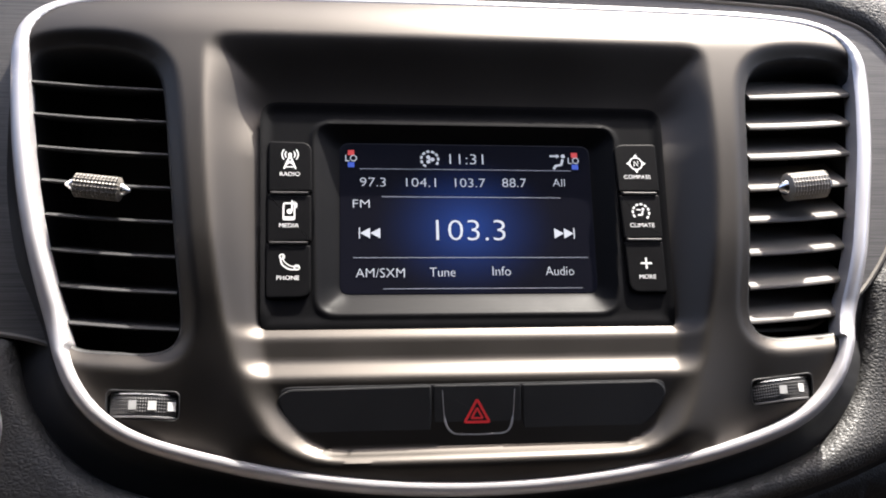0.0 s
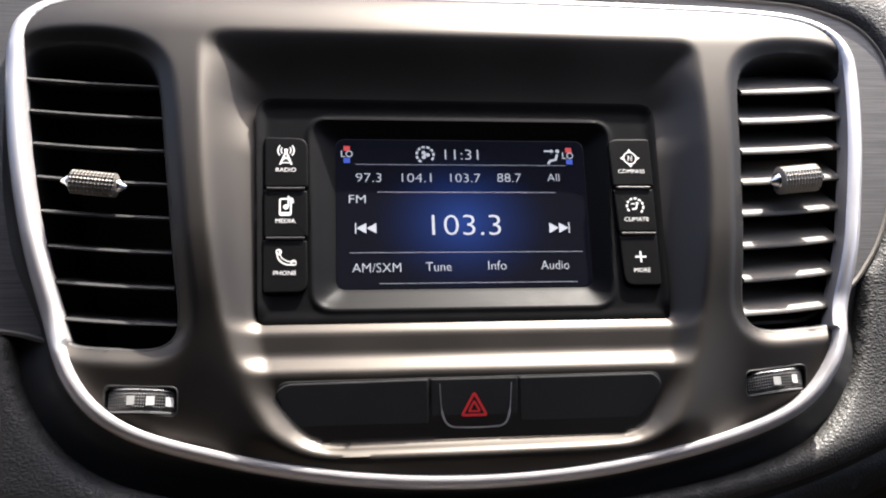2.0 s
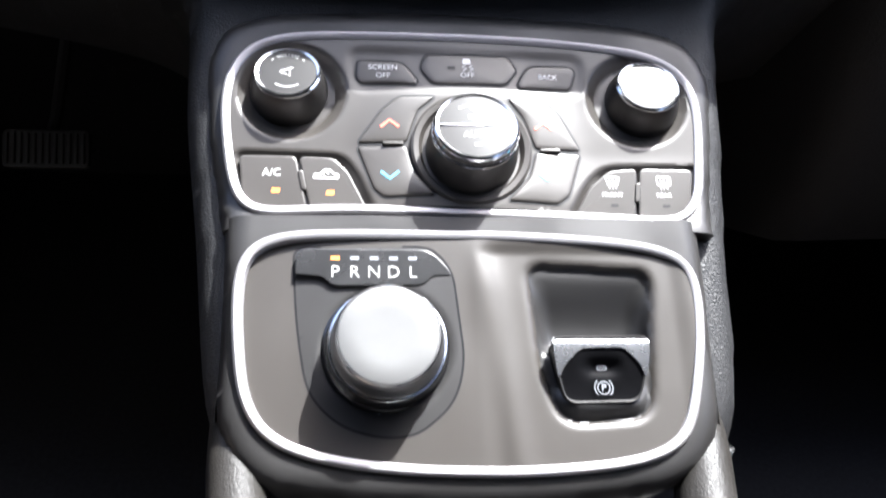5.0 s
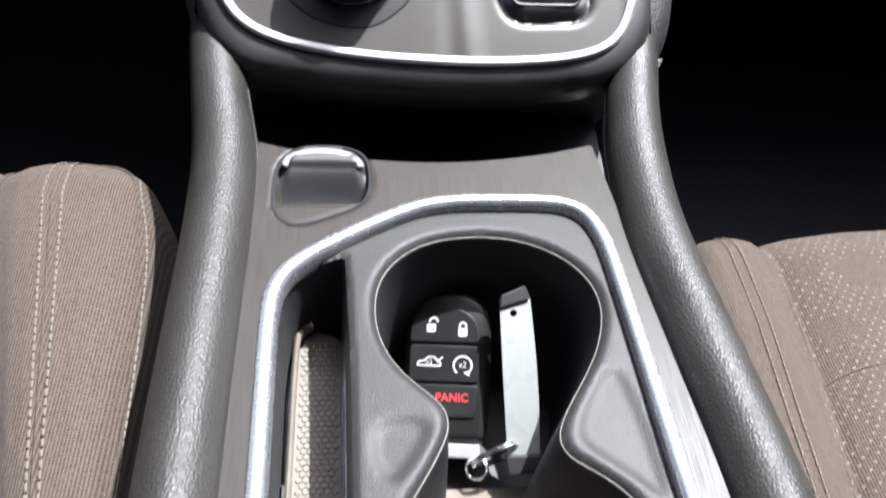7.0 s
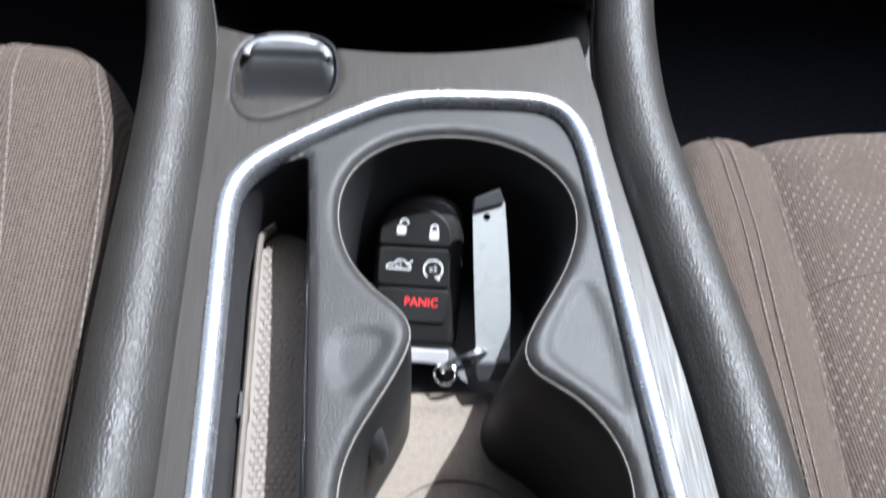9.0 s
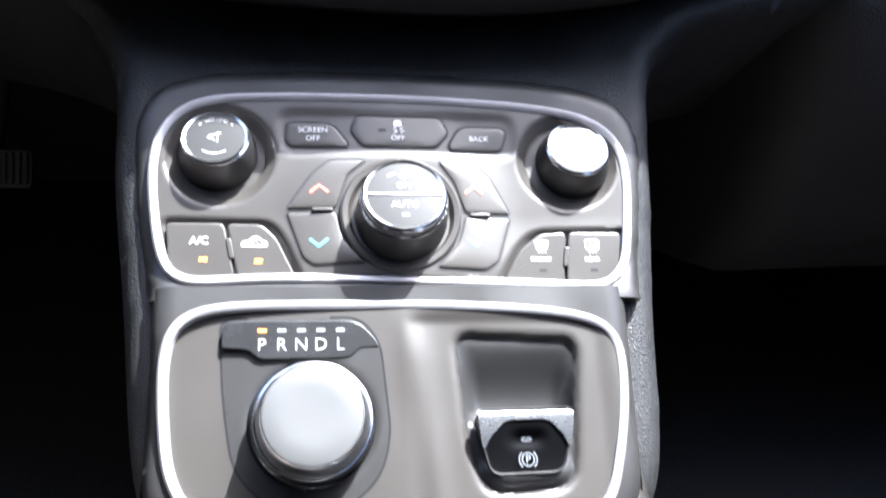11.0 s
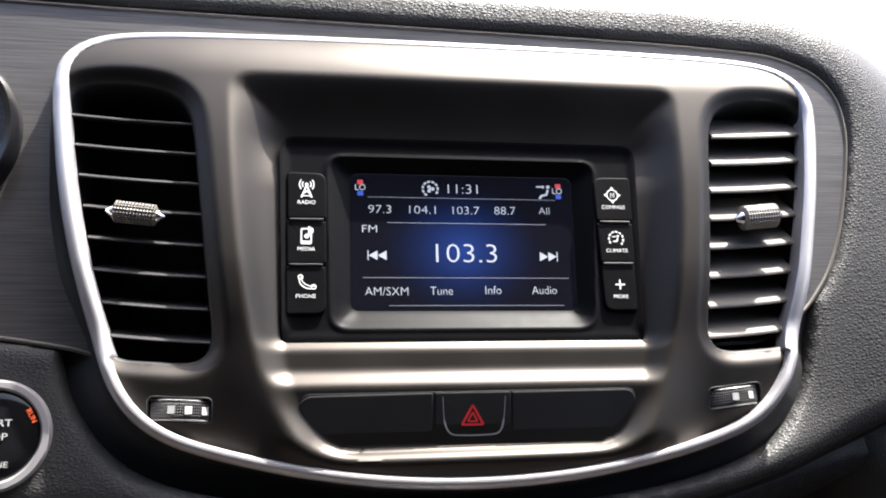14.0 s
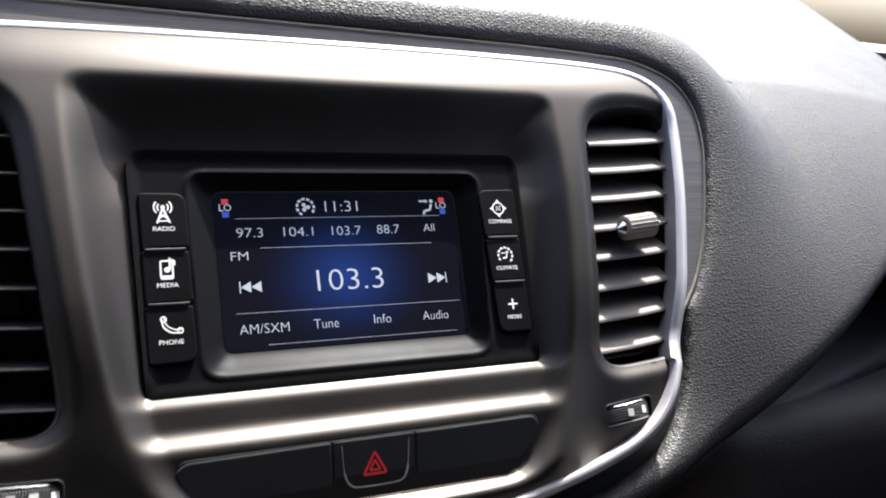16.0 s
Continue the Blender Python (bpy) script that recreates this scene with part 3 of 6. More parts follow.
def display_material():
    m = bpy.data.materials.new("lit_display")
    m.use_nodes = True
    n, l = m.node_tree.nodes, m.node_tree.links
    b = n["Principled BSDF"]
    b.inputs["Base Color"].default_value = (0.004, 0.004, 0.006, 1)
    b.inputs["Roughness"].default_value = 0.1
    b.inputs["Specular IOR Level"].default_value = 0.12
    tc = n.new("ShaderNodeTexCoord")
    mp = n.new("ShaderNodeMapping")
    mp.inputs["Location"].default_value = (0.0, 0.021 * 27, 0.0)
    mp.inputs["Scale"].default_value = (22, 27, 0)
    gr = n.new("ShaderNodeTexGradient")
    gr.gradient_type = "QUADRATIC_SPHERE"
    l.new(tc.outputs["Object"], mp.inputs[0])
    l.new(mp.outputs[0], gr.inputs[0])
    rp = n.new("ShaderNodeValToRGB")
    rp.color_ramp.elements[0].color = (0.0012, 0.0014, 0.0026, 1)
    rp.color_ramp.elements[1].color = (0.009, 0.026, 0.12, 1)
    l.new(gr.outputs["Fac"], rp.inputs[0])
    l.new(rp.outputs[0], b.inputs["Emission Color"])
    b.inputs["Emission Strength"].default_value = 0.4
    return m


M_DISPLAY = display_material()
M_UI = material("lit_white_symbols", (0.15, 0.15, 0.16), 0.4, 0, 0, emit=(0.72, 0.76, 0.86, 0.108))
M_UILINE = material("lit_grey_lines", (0.1, 0.1, 0.12), 0.4, 0, 0, emit=(0.55, 0.6, 0.75, 0.075))
M_UIRED = material("lit_red_symbols", (0.3, 0.02, 0.02), 0.4, 0, 0, emit=(0.85, 0.08, 0.08, 0.09))
M_UIBLUE = material("lit_blue_symbols", (0.02, 0.05, 0.3), 0.4, 0, 0, emit=(0.05, 0.12, 0.6, 0.09))
disp = part("display", Shape().slab(shift(GLASS, 0.5), -17, -15.3, 0.2), M_DISPLAY, radio, "dark glass display with a blue glow")
ZUI = -15.15
for text, size, x, y, span in (("11:31", 5.2, 1.0, 12.2, 16.0), ("97.3", 4.4, -42.8, 0.4, 11.8), ("104.1", 4.4, -20.7, 0.4, 13.8), ("103.7", 4.4, 1.6, 0.4, 14.2), ("88.7", 4.4, 23.1, 0.6, 11.4), ("All", 3.9, 44.7, 0.9, 5.8), ("FM", 4.0, -48.3, -10.2, 7.6),
                         ("103.3", 10.0, 0.6, -23.1, 32.0), ("AM/SXM", 4.3, -39.8, -42.9, 21.8), ("Tune", 4.3, -12.0, -42.6, 11.6), ("Info", 4.3, 14.8, -42.2, 8.4), ("Audio", 4.3, 42.0, -42.2, 13.2), ("LO", 3.2, -52.9, 12.2, 5.4), ("LO", 3.2, 52.4, 12.2, 5.4)):
    part("display_text", letters(text, size, x, y, ZUI, span=span), M_UI, disp)
for x0, x1, y in ((-49, 51, 7.2), (-39, 45, -6.5), (-52, 55.5, -35.6), (-39, 52, -50.0)):
    part("display_line", Shape().patch(rounded([(x0, y - 0.12), (x1, y - 0.12), (x1, y + 0.12), (x0, y + 0.12)], 0.1, 1), ZUI), M_UILINE, disp)
for x in (-52.9, 53.0):
    part("display_mark", Shape().patch([(x - 1.5, 13.9), (x + 1.5, 13.9), (x + 1.5, 16.4), (x - 1.5, 16.4)], ZUI), M_UIRED, disp)
    part("display_mark", Shape().patch([(x - 1.5, 7.9), (x + 1.5, 7.9), (x + 1.5, 10.4), (x - 1.5, 10.4)], ZUI), M_UIBLUE, disp)
for x, sg in ((-44.0, -1), (44.8, 1)):
    s = Shape()
    for o in (-2.0, 2.6):
        s.patch([(x + sg * o + sg * 2.3, -24), (x + sg * o - sg * 2.2, -21.5), (x + sg * o - sg * 2.2, -26.5)], ZUI)
    s.stroke([(x + sg * 5.2, -21.4), (x + sg * 5.2, -26.6)], 0.5, ZUI)
    part("display_symbol", s, M_UI, disp)
part("display_symbol", Shape().patch(circle(-16.3, 12.2, 0.5, 8), ZUI), M_UI, disp)
for k in range(9):
    an = -40 + 32.5 * k
    part("display_symbol", Shape().stroke(arc(-16.3, 12.2, 4.0, an, an + 22, 4), 1.1, ZUI), M_UI, disp)
for k in range(3):
    part("display_symbol", Shape().patch(circle(-16.3 + 1.3 * math.cos(2.1 * k), 12.2 + 1.3 * math.sin(2.1 * k), 1.0, 8), ZUI), M_UI, disp)
s = Shape().patch(circle(47.5, 14.6, 1.0, 10), ZUI)
s.stroke([(47.3, 13.0), (46.4, 10.2), (43.6, 9.6), (42.6, 7.9)], 1.2, ZUI).stroke([(41.0, 14.6), (44.6, 14.6)], 0.8, ZUI).patch([(44.2, 15.7), (44.2, 13.5), (45.8, 14.6)], ZUI)
part("display_symbol", s, M_UI, disp)


def icon(kind, x, y, z):
    """Printed button symbols, about 9 mm high."""
    s = Shape()
    w = 0.75
    if kind == "RADIO":
        s.stroke([(x, y + 2), (x - 2.6, y - 4.5)], w, z).stroke([(x, y + 2), (x + 2.6, y - 4.5)], w, z)
        s.stroke([(x - 1.0, y - 0.5), (x + 1.9, y - 2.7)], 0.55, z).stroke([(x + 1.0, y - 0.5), (x - 1.9, y - 2.7)], 0.55, z).stroke([(x - 2.2, y - 3.6), (x + 2.2, y - 3.6)], 0.5, z)
        s.patch(circle(x, y + 2.4, 0.9, 10), z)
        for r in (2.2, 3.6):
            s.stroke(arc(x, y + 2.4, r, -42, 42, 8), 0.55, z).stroke(arc(x, y + 2.4, r, 138, 222, 8), 0.55, z)
    elif kind == "MEDIA":
        s.stroke(rounded([(x - 2.4, y - 4), (x + 2.4, y - 4), (x + 2.4, y + 3.6), (x - 2.4, y + 3.6)], 0.6, 2), 0.7, z, True)
        s.patch(circle(x + 0.2, y - 0.2, 1.2, 12), z).stroke([(x + 1.3, y - 0.2), (x + 1.3, y + 5), (x + 3.2, y + 3.4), (x + 3.2, y + 1.6)], 0.7, z).patch([(x - 2.4, y - 4), (x + 2.4, y - 4), (x + 2.4, y - 2.6), (x - 2.4, y - 2.6)], z)
    elif kind == "PHONE":
        P = open_spline([(x - 3.4, y + 3), (x - 2.6, y - 0.4), (x + 0.4, y - 2.6), (x + 4.0, y - 2.8)], 5)
        s.stroke(P, 0.6, z).stroke(P + (0.9, 1.3), 0.45, z)
        s.stroke(circle(x - 2.6, y + 3.0, 1.1, 12), 0.5, z, True).stroke(circle(x + 3.8, y - 1.9, 1.1, 12), 0.5, z, True)
    elif kind == "COMPASS":
        s.stroke(circle(x, y, 3.0, 24), 0.6, z, True)
        for k in range(4):
            c_, s_ = math.cos(k * math.pi / 2), math.sin(k * math.pi / 2)
            s.patch([(x + c_ * 4.8, y + s_ * 4.8), (x + c_ * 3 - s_ * 1.1, y + s_ * 3 + c_ * 1.1), (x + c_ * 3 + s_ * 1.1, y + s_ * 3 - c_ * 1.1)], z)
        s.stroke([(x - 0.9, y - 1.3), (x - 0.9, y + 1.3), (x + 0.9, y - 1.3), (x + 0.9, y + 1.3)], 0.5, z)
    elif kind == "CLIMATE":
        for k in range(9):
            a0 = -50 + 31 * k
            s.stroke(arc(x, y, 3.9, a0, a0 + 20, 4), 0.9, z)
        s.patch(circle(x + 1.1, y + 1.5, 0.7, 8), z).stroke([(x + 0.9, y + 0.6), (x + 0.4, y - 1.2), (x - 1.6, y - 1.4)], 0.8, z).stroke([(x - 2, y + 1.2), (x, y + 1.2)], 0.5, z)
    elif kind == "MORE":
        s.stroke([(x - 2.6, y), (x + 2.6, y)], 0.8, z).stroke([(x, y - 2.6), (x, y + 2.6)], 0.8, z)
    return s


def radio_button(word, outline, x, yi, yt):
    b = part("radio_button", Shape().slab(outline, -11, -7.9, 0.7), M_BUTTON, radio, "soft black button with white print")
    part("symbol", icon(word, x, yi, -7.8), M_WHITE, b)
    part("lettering", letters(word, 1.9, x, yt, -7.78, wide=1.08), M_WHITE, b)


for word, y1, y0, yi, yt in (("RADIO", 17.0, -6.9, 8.3, 1.2), ("MEDIA", -8.6, -30.2, -16.2, -23.0), ("PHONE", -31.9, -55.5, -40.2, -46.8)):
    r = [2, 5, 1, 1] if word == "RADIO" else [1, 1, 5, 2] if word == "PHONE" else 1
    radio_button(word, rounded([(-90, y1 + 0.4), (-70.6, y1), (-70.2, y0), (-89.6, y0 - 0.3)], r), -80.2, yi, yt)
for word, y1, y0, yi, yt, sl in (("COMPASS", 18.0, -5.9, 8.2, 1.4, 0), ("CLIMATE", -7.6, -28.6, -16.0, -22.4, 1), ("MORE", -30.3, -54.2, -40.5, -46.9, 2)):
    r = [5, 2, 1, 1] if word == "COMPASS" else [1, 1, 2, 5] if word == "MORE" else 1
    radio_button(word, rounded([(70.4 + 0.4 * sl, y1), (91 - 0.8 * sl, y1 + 0.3), (90.6 - 0.8 * sl, y0), (70.8 + 0.4 * sl, y0)], r), 80.4, yi, yt)

for x, w in ((-80.2, 8.0), (80.6, 8.0)):
    for y in ((-7.9, -31.1) if x < 0 else (-6.9, -29.5)):
        part("ridge", Shape().slab(rounded([(x - w - 0.6, y + 0.75), (x - w, y - 0.55), (x + w, y - 0.55), (x + w + 0.6, y + 0.75)], 0.3, 2), -10, -7.3, 0.35), M_HOUSE, radio, "thin raised rib between buttons")

# ---- switch row under the radio ----
zrow = -1.3
switches = thing("switch_row", STACK, "row of blank black covers with a hazard switch between them", "switch panel")
part("backing", Shape().slab(rounded([(-84.5, -94.5), (81.5, -94), (80, -105), (70, -115), (-64, -116.5), (-78, -109)], [8, 8, 6, 16, 16, 8]), zrow - 6, zrow + 0.3, 0.5).tip(0.26, -94), M_DARK, switches)
part("blank_cover", Shape().slab(rounded([(-83.5, -99), (-79, -95.6), (-20.2, -95), (-19.8, -118), (-64, -118), (-78, -112)], [4, 4, 1, 1, 14, 10]), zrow, zrow + 1.2, 0.7).tip(0.26, -94), M_COVER, switches, "blank matt black cover")
part("blank_cover", Shape().slab(rounded([(18.2, -95), (78, -94.7), (81.5, -99), (75, -111), (62, -116.8), (18.4, -117.8)], [1, 4, 4, 10, 14, 1]), zrow, zrow + 1.2, 0.7).tip(0.26, -94), M_COVER, switches, "blank matt black cover")
hz = part("hazard_switch", Shape().slab(rounded([(-19.2, -95), (17.6, -95), (17.8, -117.8), (-19.2, -118)], 1), zrow, zrow + 1.0, 0.5).tip(0.26, -94), M_COVER, switches, "black hazard switch with a red triangle")
part("rim", Shape().tube(np.column_stack([open_spline([(-15.5, -97), (-14.5, -109), (-11.5, -114), (-5, -114.9), (5, -114.9), (11.5, -114), (14, -109), (15, -97)], 5), np.full(36, zrow + 0.9)]), [0.25] * 5 + [0.6] * 26 + [0.25] * 5, 6).tip(0.26, -94), M_CHROME, hz, "thin satin chrome lip")
tri = np.array([(-1.0, -101), (-6.2, -110), (4.2, -110)])
s = Shape().stroke(rounded(tri, 0.6, 2), 1.1, zrow + 1.25, True)
s.stroke(rounded(tri * 0.45 + np.array([-1.0, -107.2]) * 0.55, 0.3, 2), 0.9, zrow + 1.25, True)
part("triangle", s.tip(0.26, -94), M_RED, hz, "red warning triangle")

# ---- dashboard ----
def low_edge(u):
    return -160 + np.where(u > 0, 0.00088, 0.00033) * np.clip(u, -560, 400) ** 2


def dash_depth(x, y):
    d = -14 - 0.00030 * np.clip(x - 235, 0, 520) ** 2 - 0.00022 * np.clip(-x - 260, 0, 400) ** 2
    P = np.column_stack([x, y])
    out = np.minimum(-sd_poly(P, DASH_HOLE), -sd_poly(P, TRIM_PLATE))
    away = np.minimum(-sd_poly(P, DASH_HOLE), -sd_poly(P, TRIM_PLATE))
    d = d - 58.0 * sstep(13, 110, np.where(x > 0, away, 0)) * np.clip((y + 90) / 210, 0, 1) ** 1.9
    d = d - 5.0 * (1 - np.sqrt(np.clip(1 - (1 - np.clip(out / 9, 0, 1)) ** 2, 0, 1)))
    # the padded lip under the stack stands proud as a round bolster
    q = np.clip(-sd_poly(P, DASH_HOLE), 0, 26)
    d = d + 7.0 * sstep(-95, -142, y) * (1 - sstep(100, 240, np.abs(x))) + 1.5 * (1 - ((q - 13) / 13) ** 2) * sstep(-100, -140, y) * (1 - sstep(110, 240, np.abs(x)))
    # the passenger side curls under towards its lower edge
    d = d - 0.0005 * np.clip(-10 - y, 0, 120) ** 2 * sstep(160, 215, x)
    low = y - low_edge(x)
    return d - 9.0 * (1 - np.sqrt(np.clip(1 - (1 - np.clip(low / 16, 0, 1)) ** 2, 0, 1)))


DASH_HOLE = np.vstack([open_spline([(-200, -10), (-196, -58), (-190, -86), (-180, -105), (-165, -121.5), (-144, -133), (-110, -141), (-65, -146), (0, -148.5), (51, -147), (106, -139.5), (144, -128.5), (163, -117), (179, -97), (187, -75), (194, -45), (200, -10)], 4), [(196, 60), (-196, 60)]])
TRIM_PLATE = rounded([(-420, 119), (-215, 110), (0, 106.5), (133, 104), (190, 100.5), (217, 90), (229, 74), (231, 52), (225, 21), (216, -10), (206, -32), (188, -54), (160, -70), (-160, -80), (-186, -71), (-225, -64), (-420, -55)],
                     [5, 60, 80, 40, 30, 12, 12, 20, 30, 20, 14, 10, 5, 5, 5, 20, 5])
us = np.arange(-740, 721, 20.0)
face_outline = np.vstack([np.column_stack([us, low_edge(us)]), [(720, 120)], [(-740, 120)]])
dash = thing("dashboard", STACK, "padded black grained vinyl dashboard round the centre stack", "dashboard", kind="structure")
part("face", Shape().grid(face_outline, [DASH_HOLE, TRIM_PLATE], 2.4, dash_depth, 12), M_LEATHER, dash, "grained black vinyl dash face")
# rolled upper edge and dash top reaching to the windscreen
un = np.arange(-740, 725, 12.0)
d0 = dash_depth(un, np.full(len(un), 120.0))
loops = []
lean = radians(53) - radians(17) * sstep(150, 430, un)
start = np.arctan(-(d0 - dash_depth(un, np.full(len(un), 117.0))) / 3.0)
lean = np.maximum(lean, start)
roll = 16 + 60 * sstep(215, 330, un)
for a in np.linspace(0, 1, 13):
    a = start + (lean - start) * a
    loops.append(np.column_stack([un, 120 + roll * (np.sin(a) - np.sin(start)), d0 - roll * (np.cos(start) - np.cos(a))]))
for far in (30, 80, 150, 240, 340):
    loops.append(np.column_stack([un, loops[12][:, 1] + far * np.cos(lean), loops[12][:, 2] - far * np.sin(lean)]))
part("top", Shape().loft(loops, False), M_LEATHER, dash, "grained dash top lying in the sun", smooth=80)
part("windscreen_seal", Shape().tube(loops[-1][::4] + (0, 6, 0), 15, 10), M_BLACK, dash, "dark seal along the foot of the windscreen")
# rolled lower lip and the dark underside
le = low_edge(un)
dl = dash_depth(un, le + 0.01)
loops = [np.column_stack([un, le - a, dl - b]) for a, b in ((0, 0), (2.5, 3), (4, 8), (5, 20), (-2, 60), (-45, 150), (-210, 380), (-330, 570))]
part("underside", Shape().loft(loops, False), M_FELT, dash, "dark underside of the dash", smooth=80)
glove = []
for gx in np.linspace(190, 715, 24):
    zt = 562 - 0.00012 * (gx - 320) ** 2 - 60 * math.exp(-((gx - 185) / 26.0) ** 2)
    yt = 10 + 0.06 * (gx - 260) + 130 * math.exp(-((gx - 190) / 34.0) ** 2)
    glove.append(np.array([(gx, yt + dy, zt + dz) for dy, dz in ((120, -4), (60, 0), (30, 1), (12, 0), (0, -3), (-9, -9), (-14, -18), (-16, -30), (-14, -60), (0, -190), (40, -260))]))
part("glove_box", Shape().loft(glove, False), M_LEATHER, dash, "dark grained glove box under the dash", smooth=80).matrix_basis = STACK.inverted()
part("panel_edge", Shape().tube(open_spline([(168, -165.5, -128), (180, -161, -124), (196, -157.2, -120), (214, -154.6, -116.5)], 5), 0.7, 6), M_KNURL, dash, "pale edge of a panel under the dash")
part("trim_plate", Shape().grid(TRIM_PLATE, [shift(TRIM_OUT, 2.5)], 4.0, lambda x, y: -17.0 - 0.00022 * np.clip(-x - 260, 0, None) ** 2 + 0 * x, 6), M_BRUSH_H, dash, "dark brushed metal trim")
edge = Shape().band(TRIM_PLATE, [(0.6, -2), (0.5, 0.6), (-0.6, 1.0), (-1.6, 0.2)], -17.0)
part("trim_edge", edge, M_KNURL, dash, "thin satin edge of the trim")
pod = Shape().lathe([(47, -17), (47, -8), (45, -5), (42, -6), (40, -20), (20, -24)], (-266, 36))
part("instrument_pod", pod, M_GLOSS, dash, "black gauge rim")

# start button
start = thing("start_button", STACK, "round black engine start button in a satin ring", "push button")
cs = (-217.5, -109.5)
part("ring", Shape().lathe([(25.2, -18), (25, -12), (24, -10.6), (21.5, -10.6), (20.4, -12), (20, -16)], cs, cap=False), M_CHROME, start, "satin silver ring")
cap = part("cap", Shape().lathe([(20.3, -18), (20.2, -13.6), (19, -12.6), (12, -12.0), (4, -11.8)], cs), M_GLOSS, start, "gloss black push cap")
part("lettering", letters("START", 3.0, cs[0], cs[1] + 5.4, -11.5, span=16), M_PRINT, cap)
part("lettering", letters("STOP", 3.0, cs[0], cs[1] - 0.6, -11.5, span=13), M_PRINT, cap)
part("symbol", Shape().stroke(circle(cs[0], cs[1] - 6.2, 1.9, 14), 0.4, -11.5, True).stroke([(cs[0] - 2.4, cs[1] - 8.4), (cs[0] + 2.4, cs[1] - 4.0)], 0.4, -11.5), M_WHITE, cap)
part("lettering", letters("ENGINE", 2.5, cs[0], cs[1] - 12.8, -12.0, span=15), M_PRINT, cap)
part("lettering", letters("RUN", 2.3, cs[0] + 15.6, cs[1] + 8.6, -12.3, turn=-60), M_RUN, cap, "orange lit word")

# ---- control panel for climate and sound ----
RING_C = spline([(-119, 4), (-119, 20), (-116.5, 32), (-110, 42), (-100, 48.5), (-82, 52), (-48, 53.5), (0, 53.5), (45, 52), (80, 48.5), (97, 44.5), (109, 37), (115.5, 26), (117, 10), (115.5, -8), (113, -26), (110, -38), (103, -46.5), (94, -49), (60, -47.5), (0, -45.5), (-60, -44.5), (-98, -46), (-107, -43), (-112, -35), (-116, -18)], 4)
HOUSE_C = rounded([(-130, 40), (-122, 59), (-100, 68), (-48, 71.5), (5, 71.5), (60, 70), (98, 66), (120, 57), (129, 36), (124, -12), (117, -53), (-116, -53), (-126, -12)], [24, 18, 30, 40, 60, 40, 30, 18, 26, 60, 1, 1, 60])


def house_c(x, y):
    P = np.column_stack([x, y])
    s = np.where(y > -45, sd_poly(P, HOUSE_C), np.minimum(x + 116.5, 117.5 - x))
    return -1.5 - 9.0 * (1 - np.sqrt(np.clip(1 - (1 - np.clip(s / 11, 0, 1)) ** 2, 0, 1))) + 5.0 * sstep(-30, -53, y)


controls = thing("control_panel", PANEL, "graphite console panel with climate and sound controls", "control panel")
part("surround", Shape().grid(HOUSE_C, [shift(RING_C, -1.5)], 2.6, house_c, 110), M_HOUSE, controls, "matt charcoal surround", smooth=55)
zc = 2.2 * sstep(-10, -45, ccw(RING_C)[:, 1])
part("chrome_frame", Shape().band(RING_C, [(0.6, -4), (0.5, 0.6), (-0.6, 1.6), (-2.4, 1.6), (-3.8, 0.5), (-4.2, -3)], zc), M_CHROME, controls, "satin chrome frame")
WELLS = [(-86.5, 19.5, 25.0), (85, 19, 25.0)]
LOW_L = rounded([(-112, -13.5), (-62, -14.5), (-55, -24), (-46.5, -44), (-110, -44)], [4, 12, 8, 2, 8])
LOW_R = rounded([(112, -17.5), (64, -19.0), (55, -28), (45, -46), (106, -48)], [4, 12, 8, 2, 8])
FACE_C = shift(RING_C, -3.6)


def panel_height(x, y):
    P = np.column_stack([x, y])
    h = 0.0 * x + 2.2 * sstep(-10, -45, y)
    for cx, cy, r in WELLS:
        d = np.hypot(x - cx, y - cy)
        h = h - 2.6 * sstep(r + 1.5, r - 1.5, d) - 2.4 * sstep(r - 2.0, r - 4.5, d)
    h = h - 3.2 * sstep(-1.5, 2.5, sd_poly(P, LOW_L)) - 3.2 * sstep(-1.5, 2.5, sd_poly(P, LOW_R))
    d = np.hypot(x + 1, y + 10.5)
    h = h + 2.0 * sstep(62, 30, d)
    row = rounded([(-60, 44), (58, 43), (58, 20), (-58, 21)], 8)
    return h - 0.7 * sstep(-3, 3, sd_poly(P, row))


# grained neck flaring from the console into the dash
NECK = np.vstack([open_spline([(108, -165), (124, -130), (130, -50), (136, 10), (139, 50), (142, 74), (147, 88), (160, 103), (176, 113), (212, 125), (276, 141), (420, 175), (640, 232)], 5), [(640, 260), (-420, 260)], open_spline([(-420, 180), (-276, 150), (-212, 134), (-182, 122), (-163, 108), (-151, 90), (-143, 70), (-141, 50), (-139, 10), (-131, -50), (-121, -130), (-105, -165)], 5)])


def neck_height(x, y):
    P = np.column_stack([x, y])
    s = np.where((x > -390) & (x < 610), sd_poly(P, NECK), 30)
    s = np.where(y < -150, 20, np.where(y > 235, 30, s))
    return -7.5 - 14.0 * (1 - np.sqrt(np.clip(1 - (1 - np.clip(s / 15, 0, 1)) ** 2, 0, 1))) - 0.0012 * np.clip(y - 66, 0, None) ** 2 - np.minimum(0.006 * np.clip(y - 72, 0, None) ** 2, 60) * sstep(135, 60, np.abs(x))


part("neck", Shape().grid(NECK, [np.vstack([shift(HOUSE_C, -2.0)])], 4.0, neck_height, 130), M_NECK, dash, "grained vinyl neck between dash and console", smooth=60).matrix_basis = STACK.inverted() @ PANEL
part("face", Shape().grid(FACE_C, [], 1.5, panel_height), M_PANEL, controls, "satin graphite panel face")


def panel_z(x, y):
    return float(panel_height(np.array([x], float), np.array([y], float))[0])


